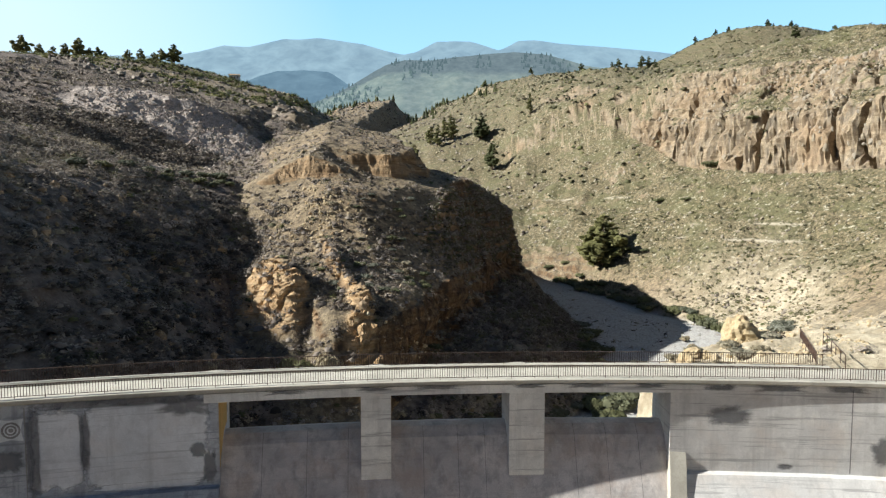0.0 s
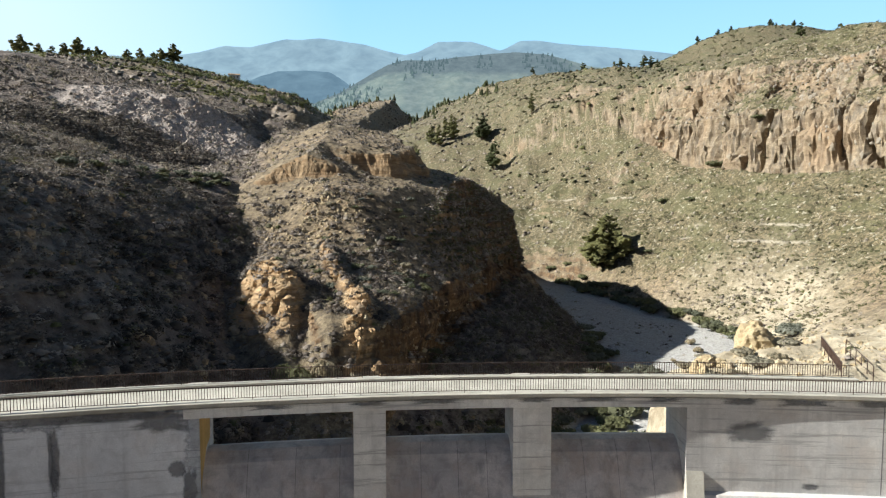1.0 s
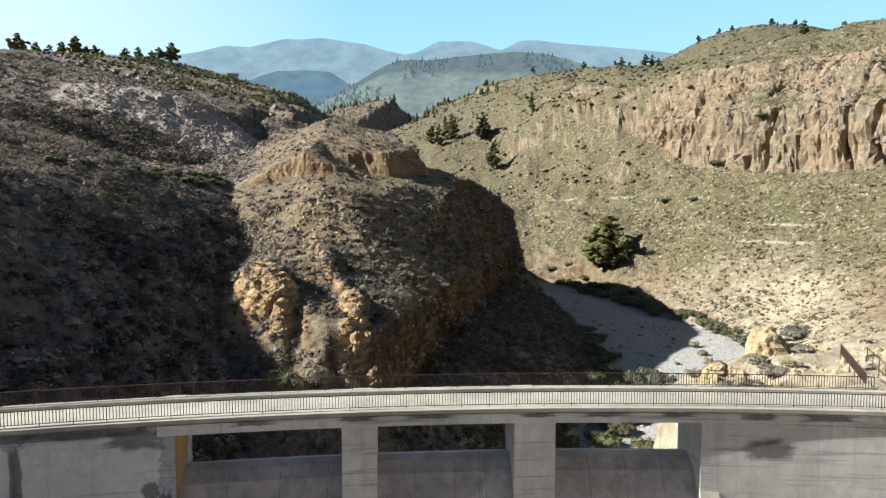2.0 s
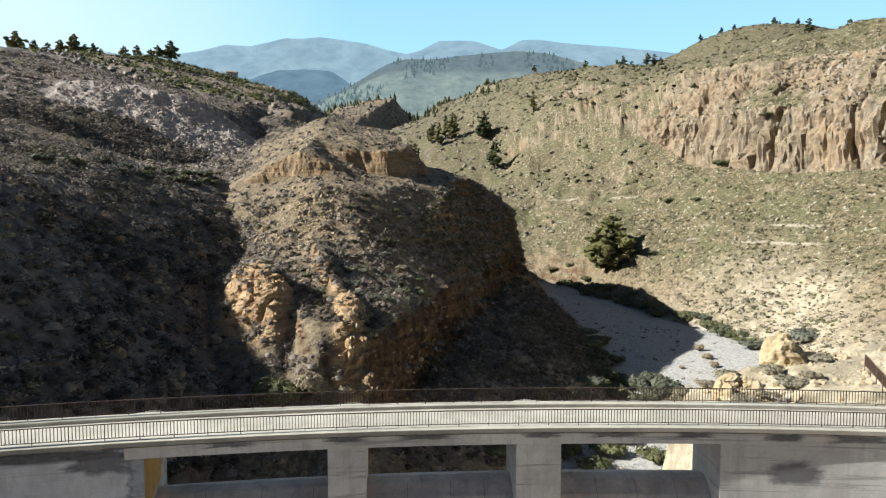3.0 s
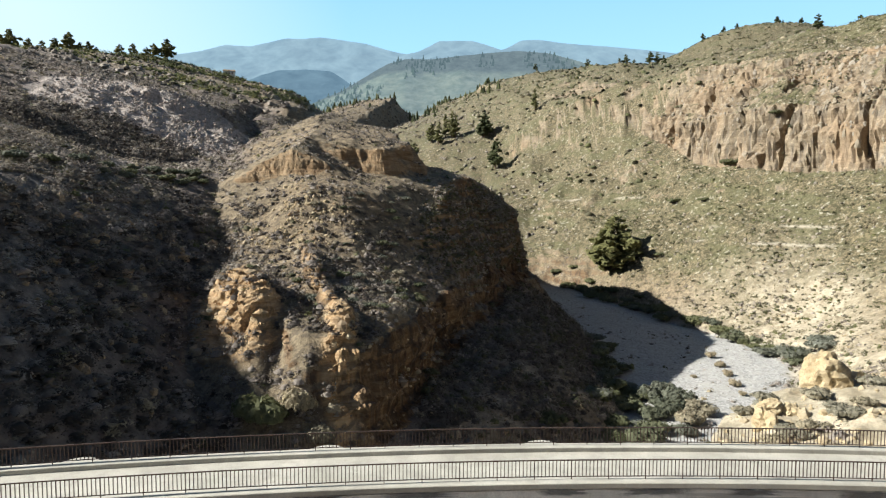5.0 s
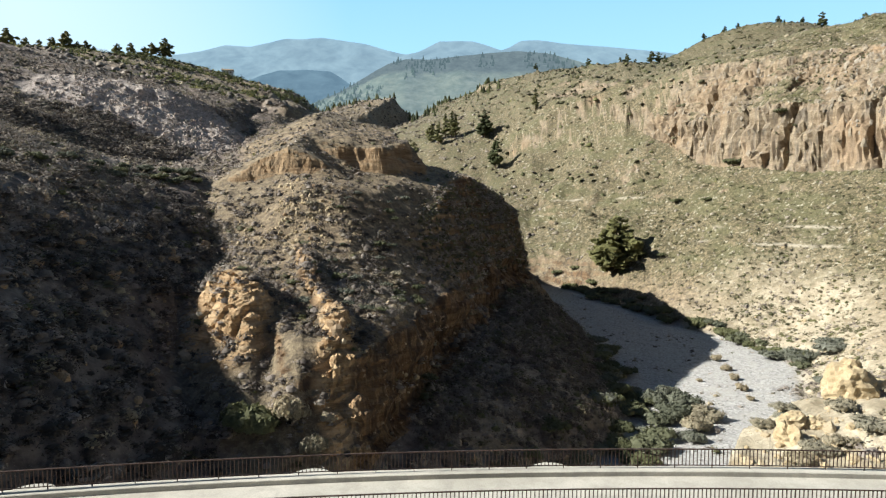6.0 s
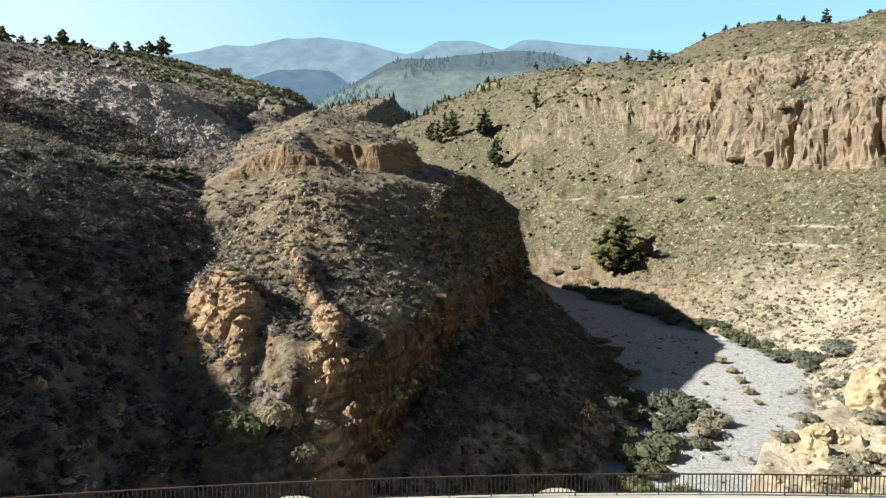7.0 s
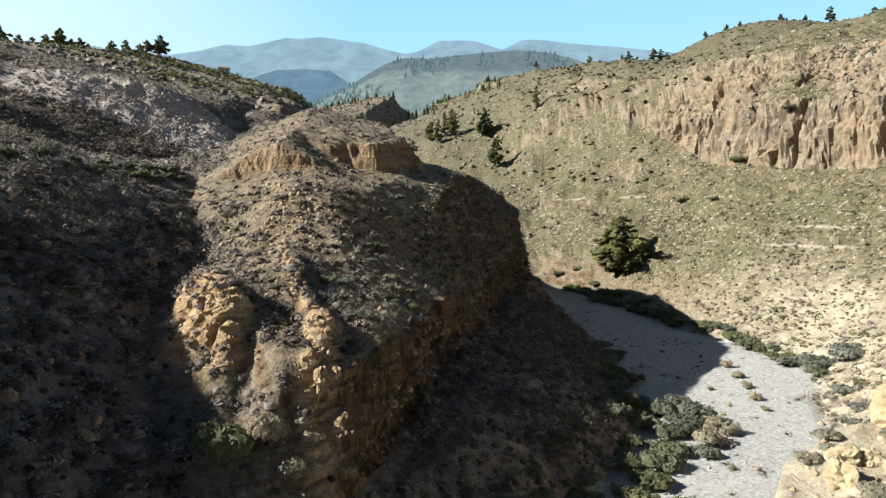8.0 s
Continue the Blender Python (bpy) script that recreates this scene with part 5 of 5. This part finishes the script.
def bush(x, y, wide, tall, tone, label, leaves=420, group=""):
    """A dense rounded bush: a few stems and a crown of many small leaf clumps."""
    z = float(height(np.array([x]), np.array([y]))[0]) - 0.15
    ob = thing("bush", label, "bush", at=(x, y, z), group=group)
    bm = bmesh.new()
    tri = []
    for i in range(7):
        a, r = 2.4 * i + rng.random(), wide * (0.10 + 0.045 * i)
        c = np.array([math.cos(a) * r, math.sin(a) * r, tall * rng.uniform(0.30, 0.50)])
        tube(bm, [(c[0] * 0.1, c[1] * 0.1, -0.1), (c[0] * 0.5, c[1] * 0.5, c[2] * 0.6), tuple(c)], [0.06, 0.045, 0.02], 5)
        k = np.array([wide * 0.27, wide * 0.27, tall * 0.42]) * rng.uniform(0.8, 1.15)
        v, f = clump(3, leaves // 3, 0.17, 1)
        tri.append((v[f].reshape(-1, 3) - np.array([0, 0, 0.3])) * k + c)
    part("stems", bm, M_BARK, ob)
    crown_object("foliage", np.concatenate(tri), tone, M_BUSH, ob)
    return ob


bush(-21.6, 103, 6.2, 5.4, 0.25, "round fresh green bush at the foot of the spur", 900)
bush(-16.6, 104.5, 4.0, 4.2, 0.97, "dry yellow-brown bush on the rock face", 700)
bush(-13.8, 102.5, 3.2, 3.6, 0.90, "dry yellow-brown bush on the rock face", 500)
bush(-6.8, 140.5, 2.0, 1.9, 0.15, "small green bush on the spur", 260)
bush(-2.6, 140.5, 2.2, 2.1, 0.30, "small green bush on the spur", 260)
for x, y, w, tone in ((48, 150, 6.5, 0.50), (51.5, 155, 7.0, 0.55), (53.0, 148, 6.5, 0.90), (49.5, 143, 5.5, 0.92), (47, 159, 6.0, 0.56), (52, 164, 4.6, 0.60), (43.5, 147, 5.5, 0.46), (46.5, 138, 4.2, 0.62)):
    bush(x, y, w, w * 0.7, tone, "grey-green bush on the edge of the stream bed", 420, "bushes by the stream bed")
for x, y, w, tone in ((91, 180, 8.0, 0.62), (95, 175, 7.0, 0.68), (87.5, 187, 6.0, 0.60), (98, 181, 6.0, 0.66), (84, 160, 4.5, 0.70), (80, 150, 3.6, 0.66)):
    bush(x, y, w, w * 0.6, tone, "blue-grey bush on the edge of the stream bed", 380, "blue-grey bushes")
for x, y, w, tone in ((62, 128, 3.4, 0.66), (66, 133, 3.0, 0.55), (59, 122, 2.6, 0.60), (70, 140, 3.4, 0.72), (68, 128, 2.8, 0.85), (55, 115, 2.8, 0.60), (62, 118, 2.4, 0.88),
                      (75, 144, 3.0, 0.58), (50, 108, 2.4, 0.62), (57, 110, 2.2, 0.86), (46, 101, 2.2, 0.62), (52, 102, 2.0, 0.88), (73, 134, 2.6, 0.64)):
    bush(x, y, w, w * 0.7, tone, "grey-green bush on the pale eastern bank", 260, "bushes on the eastern bank")
for x, y, w, tone in ((26.5, 72, 2.0, 0.95), (28.5, 73.5, 2.4, 0.86), (31, 74.5, 2.2, 0.92), (33.5, 75, 2.6, 0.84), (30, 80, 2.2, 0.80), (34.5, 80, 2.4, 0.88), (36.5, 77, 1.8, 0.92), (40, 81, 2.2, 0.85), (25, 69.5, 1.6, 0.94), (43, 88, 2.4, 0.82), (27.5, 79, 1.8, 0.9), (32, 84, 2.0, 0.86), (38, 90, 2.6, 0.9), (45, 93, 2.4, 0.8), (30, 88, 1.6, 0.94), (48, 98, 2.8, 0.86), (41, 95, 2.2, 0.92), (35, 87, 1.5, 0.84)):
    bush(x, y, w, w * 0.6, tone, "dry grey-brown bush on the pale bank", 420, "dry bushes on the bank")
for x, y, w in ((70, 172, 2.2), (73, 188, 2.6), (68, 164, 2.6), (71.5, 179, 2.4), (67, 158, 1.6), (62, 172, 1.4)):
    bush(x, y, w, w * 1.1, 0.97, "dry straw-coloured tuft on the gravel", 160, "dry tufts on the gravel")
for i in range(38):
    y = 176 + 3.3 * i + rng.uniform(-1.5, 1.5)
    w = rng.uniform(3.2, 6.2)
    x = float(np.interp(y, [p[0] for p in LINES[12]], [p[1] for p in LINES[12]])) + rng.uniform(-2.5, 2.5)
    bush(x, y, w, w * 0.75, rng.uniform(0.1, 0.55), "low green bush along the far bank", 170, "bushes along the far bank")
for x, y, w in ((30, 122, 4.0), (34, 128, 4.4), (38, 134, 4.6), (41, 139, 4.2), (33, 137, 3.6), (40, 152, 4.2), (42, 162, 4.0), (42, 178, 4), (44, 196, 4), (26, 116, 3.6), (37, 119, 3.8)):
    bush(x, y, w * 1.45, w * 0.85, 0.1 + 0.3 * rng.random(), "dark green bush at the foot of the talus", 260, "bushes at the talus foot")
for i in range(34):
    y = 112 + 2.9 * i + rng.uniform(-2, 2)
    x = float(np.interp(y, [p[0] for p in LINES[11]], [p[1] for p in LINES[11]])) + rng.uniform(-7, 3.0) + 2.5 * smoothstep(125, 160, y)
    w = rng.uniform(2.8, 5.4)
    bush(x, y, w * 1.15, w * 0.75, float(rng.choice([0.05, 0.1, 0.2, 0.3, 0.5, 0.62])), "dark green bush between the talus and the stream bed", 200, "bushes at the talus foot")
for x, y, w, tone in ((-60, 178, 3.4, 0.45), (-63, 175, 3.0, 0.42), (-65.5, 170, 3.2, 0.5), (-58.5, 174, 2.6, 0.35), (-67, 162, 3.0, 0.3), (-56.5, 176, 2.6, 0.3), (-69, 166, 2.8, 0.45), (-66, 158, 3.2, 0.5), (-62, 168, 3.0, 0.3), (-70, 157, 3.0, 0.42), (-71, 150, 3.4, 0.5), (-73, 144, 3.0, 0.3), (-68, 152, 2.6, 0.45), (-76, 139, 3.2, 0.5), (-64, 164, 2.6, 0.55), (-59, 170, 2.8, 0.4), (-61, 181, 2.8, 0.5)):
    bush(x, y, w * 1.25, w * 0.8, tone, "grey-green bush on the crest of the slope", 300, "bushes on the crest")
for x, y, w, tone in ((68, 282, 6.5, 0.1), (62, 275, 5, 0.15), (58, 300, 5.5, 0.2), (66, 292, 6.0, 0.2), (71, 276, 5.5, 0.08), (54, 310, 5, 0.3), (62, 306, 4.5, 0.25), (84, 284, 4.5, 0.2), (90, 276, 4.0, 0.3), (112, 286, 4.5, 0.15), (138, 280, 5.0, 0.12), (78, 262, 4.5, 0.12), (104, 300, 5, 0.2), (128, 298, 7, 0.1)):
    bush(x, y, w, w * 0.6, tone, "green bush on the grassy slope", 280, "green bushes on the slope")


for i in range(46):
    y = rng.uniform(124, 176)
    x = float(np.interp(y, [124, 150, 176], [-14, -12, -8])) + rng.uniform(-16, 15)
    w = rng.uniform(1.5, 2.9)
    bush(x, y, w, w * 0.65, float(rng.choice([0.05, 0.3, 0.5, 0.62, 0.9])), "grey-green shrub on the rocky spur", 150, "shrubs on the spur")


def conifer_template():
    """A far conifer: three ragged tiers."""
    v, f = [], []
    for k, (z0, z1, r) in enumerate(((0.1, 0.6, 0.30), (0.35, 0.8, 0.23), (0.6, 1.0, 0.15))):
        n = len(v)
        v += [(r * math.cos(a) * rng.uniform(0.7, 1.2), r * math.sin(a) * rng.uniform(0.7, 1.2), z0) for a in np.linspace(0, 2 * math.pi, 6)[:-1]] + [(0, 0, z1)]
        f += [(n + i, n + (i + 1) % 5, n + 5) for i in range(5)]
    return np.array(v), np.array(f)


firs = [conifer_template() for _ in range(8)]
pick_r, pick_c = rng.integers(2, 34, 2600), rng.integers(30, 225, 2600)
spot = forest_ridge[pick_r, pick_c] + np.stack([rng.uniform(-9, 9, 2600), rng.uniform(-6, 6, 2600), np.zeros(2600)], -1)
dense = fbm(spot[:, 0], spot[:, 1], 160, 3, 301) > -0.12
spot = spot[dense]
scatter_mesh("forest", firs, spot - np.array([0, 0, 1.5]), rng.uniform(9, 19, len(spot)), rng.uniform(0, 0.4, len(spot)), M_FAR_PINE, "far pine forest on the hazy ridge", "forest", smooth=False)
x, y = spots(900, -260, 60, 640, 960, lambda x, y: smoothstep(-0.1, 0.3, fbm(x, y, 70, 3, 302)))
scatter_mesh("forest", firs, np.stack([x, y, height(x, y) - 0.3], -1), rng.uniform(4, 9, len(x)), rng.uniform(0, 0.6, len(x)), M_PINE, "scattered pines on the hill up the valley", "forest", smooth=False)
x, y = spots(2600, -300, -100, 330, 620, lambda x, y: smoothstep(-0.3, 0.2, fbm(x, y, 45, 3, 303)))
scatter_mesh("forest", mid_tpl, np.stack([x, y, height(x, y) + 0.1], -1), rng.uniform(1.0, 3.6, len(x)), rng.uniform(0.2, 1.0, len(x)), M_PINE, "young green pines on the western hill", "forest", smooth=False)
x, y = spots(900, -400, -110, 480, 580, lambda x, y: smoothstep(-0.25, 0.25, fbm(x, y, 30, 3, 304)))
scatter_mesh("forest", near_tpl, np.stack([x, y, height(x, y) + 0.2], -1), rng.uniform(1.6, 4.4, len(x)), rng.uniform(0.2, 0.8, len(x)), M_PINE, "green bushes and young pines on the western crest", "forest", smooth=False)


# ---- a small house far off ----
def small_house(x, y, turn):
    """A low white cottage with a pitched tile roof."""
    z = float(height(np.array([x]), np.array([y]))[0])
    ob = thing("house", "small white cottage with a tile roof among the pines", "house", at=(x, y, z))
    ob.rotation_euler = (0, 0, turn)
    bm = bmesh.new()
    bmesh.ops.create_cube(bm, size=1, matrix=Matrix.LocRotScale((0, 0, 1.6), None, (9, 6, 4.2)))
    part("wall", bm, M_WHITE, ob)
    bm = bmesh.new()
    ends = [[bm.verts.new((sx, sy, sz)) for sy, sz in ((-3.5, 3.55), (3.5, 3.55), (3.5, 3.75), (0, 5.3), (-3.5, 3.75))] for sx in (-4.9, 4.9)]
    for i in range(5):
        j = (i + 1) % 5
        bm.faces.new((ends[0][i], ends[0][j], ends[1][j], ends[1][i]))
    bm.faces.new(ends[0])
    bm.faces.new(ends[1][::-1])
    bmesh.ops.recalc_face_normals(bm, faces=bm.faces)
    part("roof", bm, M_STONE, ob, "dull orange tile roof")
    for k in (-2.4, 0.2, 2.6):
        bm = bmesh.new()
        bmesh.ops.create_cube(bm, size=1, matrix=Matrix.LocRotScale((k, -3.02, 1.9), None, (1.1, 0.12, 1.4)))
        part("window", bm, M_RAIL, ob)
    return ob


small_house(-181, 556, 0.25)


# ---- stones ----
def stone_template(rough):
    """A broken angular stone of radius about 1, as loose triangles."""
    bm = bmesh.new()
    bmesh.ops.create_icosphere(bm, subdivisions=1, radius=1)
    k = rng.uniform(0.6, 1.0, 3)
    cut = rng.normal(size=(4, 3))
    cut /= np.linalg.norm(cut, axis=1)[:, None]
    for v in bm.verts:
        p = np.array(v.co) * (1 + rng.normal(0, rough))
        for c in cut:
            d = p @ c - 0.7
            if d > 0:
                p = p - c * d * 0.85
        v.co = p * k
    out = np.array([v.co[:] for v in bm.verts]), np.array([[v.index for v in f.verts] for f in bm.faces])
    bm.free()
    return out


stones = [stone_template(0.12) for _ in range(8)]


def strew(label, n, region, keep, small, large, material, power=3.0):
    x, y = spots(n, *region, keep)
    z = height(x, y)
    size = small + (large - small) * rng.random(len(x)) ** power
    scatter_mesh("stones", stones, np.stack([x, y, z - 0.05 * size], -1), size, np.zeros(len(x)), material, label, "stones", smooth=False)


strew("angular grey-brown rubble of the stone dump", 7000, (-130, -66, 205, 285), scree_mask, 0.2, 0.95, M_SCREE)
strew("grey cobbles strewn on the stream bed", 9000, (10, 95, 95, 300), lambda x, y: 0.6 * bed_mask(x, y), 0.10, 0.45, M_COBBLE, 4)
strew("ochre stones on the spur and the gully", 1500, (-60, 20, 92, 200), lambda x, y: 0.9 * smoothstep(0.0, 0.35, fbm(x, y, 9, 3, 120)), 0.15, 0.8, M_STONE, 3)
strew("pale tan rubble on the crest of the spur", 6500, (-48, 2, 112, 168), lambda x, y: np.clip(0.15 * smoothstep(0.12, 0.36, fbm(x, y, 13, 3, 121)) + hillock(x, y, -31, 157, 9, 13, 0.9) * smoothstep(-0.25, 0.25, fbm(x, y, 6, 3, 122)), 0, 1) * smoothstep(-3, 3, x + 44 + 0.1 * (150 - y)), 0.15, 0.75, M_PALE_STONE, 2.2)
strew("pale tuff stones on the eastern foot", 3400, (30, 150, 66, 260), lambda x, y: 0.6 * pale_mask(x, y), 0.15, 0.9, M_PALE_STONE, 4)
strew("stones among the grass of the eastern slope", 7000, (50, 210, 205, 440), lambda x, y: 0.75 * grass_mask(x, y) * smoothstep(-0.2, 0.4, fbm(x, y, 25, 3, 133)), 0.2, 1.1, M_CLIFF, 3)


strew("small pale stones on the crumbling bank", 5200, (16, 60, 66, 112), lambda x, y: 0.8 * smoothstep(-0.2, 0.3, fbm(x, y, 6, 3, 140)) * (1 - bed_mask(x, y)), 0.06, 0.55, M_PALE_STONE, 3.5)


def beside(x, y, line, wide):
    """1 close to a broken line of (x, y)."""
    best = np.full_like(x, 1e9)
    for (ax, ay), (bx, by) in zip(line, line[1:]):
        t = np.clip(((x - ax) * (bx - ax) + (y - ay) * (by - ay)) / ((bx - ax) ** 2 + (by - ay) ** 2), 0, 1)
        best = np.minimum(best, np.hypot(x - ax - t * (bx - ax), y - ay - t * (by - ay)))
    return smoothstep(wide, wide * 0.3, best)


strew("blocks of a rock dike along the spur", 1500, (-30, -6, 104, 155), lambda x, y: beside(x, y, [(-25, 148), (-22, 138), (-19.8, 132.8), (-17.1, 126.6), (-13.5, 119), (-12, 112)], 1.5), 0.3, 1.25, M_STONE, 1.6)
strew("boulders in the dark western slope", 500, (-80, -20, 95, 150), lambda x, y: 0.5 * west_mask(x, y) + 0.5 * smoothstep(0.2, 0.5, fbm(x, y, 8, 3, 130)), 0.3, 1.5, M_STONE, 3)


def face_blocks(label, n, x0, x1, y0, y1, small, large, material, shape, sunk):
    """Loose and jutting blocks that break up a rock face."""
    p = CLIFF_SPOTS[0]
    p = p[(p[:, 0] > x0) & (p[:, 0] < x1) & (p[:, 1] > y0) & (p[:, 1] < y1)]
    p = p[rng.permutation(len(p))[:n]]
    size = small + (large - small) * rng.random(len(p)) ** 2.5
    scatter_mesh("rock_blocks", [(v * np.array(shape), f) for v, f in stones], p + np.array([sunk, 0, -0.3]) * size[:, None], size, np.zeros(len(p)), material, label, "stones", smooth=False)


face_blocks("jutting grey-tan blocks of the eastern cliffs", 700, 95, 240, 200, 480, 0.4, 1.5, M_CLIFF, (1.1, 1.1, 2.0), 0.55)
face_blocks("dark ochre blocks of the cliff under the spur", 260, -35, 40, 98, 165, 0.2, 0.7, M_STONE, (1.3, 0.9, 0.8), -0.25)


def boulder(x, y, sx, sy, sz, seed, label, material, up=0.25):
    """A single weathered boulder with split faces."""
    bm = bmesh.new()
    bmesh.ops.create_icosphere(bm, subdivisions=4, radius=1)
    for v in bm.verts:
        p = v.co.copy()
        q = p * 1.1 + Vector((seed * 3.7, seed, -seed))
        d = 1 + 0.35 * noise.noise(q) + 0.16 * noise.noise(q * 2.7) + 0.06 * noise.noise(q * 7)
        d += 0.06 * noise.cell(q * 2.3) + 0.02 * noise.cell(q * 4.6)
        d -= 0.10 * max(0.0, 1 - abs(noise.noise(q * 1.6 + Vector((5, 0, 0)))) / 0.12)
        v.co = Vector((p.x * sx * d, p.y * sy * d, p.z * sz * d))
    z = float(height(np.array([x]), np.array([y]))[0]) + up * sz
    ob = part("boulder", bm, material)
    ob.location = (x, y, z)
    return tagged(ob, label, "boulder")


boulder(37.6, 84.0, 2.0, 1.9, 2.3, 1, "large pale yellow tuff boulder on the bank", M_PALE_STONE, 0.5)
boulder(40.5, 86.0, 1.7, 1.6, 1.4, 2, "pale yellow tuff boulder on the bank", M_PALE_STONE)
boulder(29.3, 78.2, 1.1, 0.95, 0.85, 3, "cleft ochre boulder above the stream bed", M_PALE_STONE, 0.45)
boulder(30.7, 77.6, 0.75, 0.75, 0.6, 4, "ochre boulder above the stream bed", M_PALE_STONE, 0.3)
boulder(27.8, 76.0, 0.9, 1.1, 1.3, 5, "pale rock below the boulder", M_PALE_STONE, 0.0)
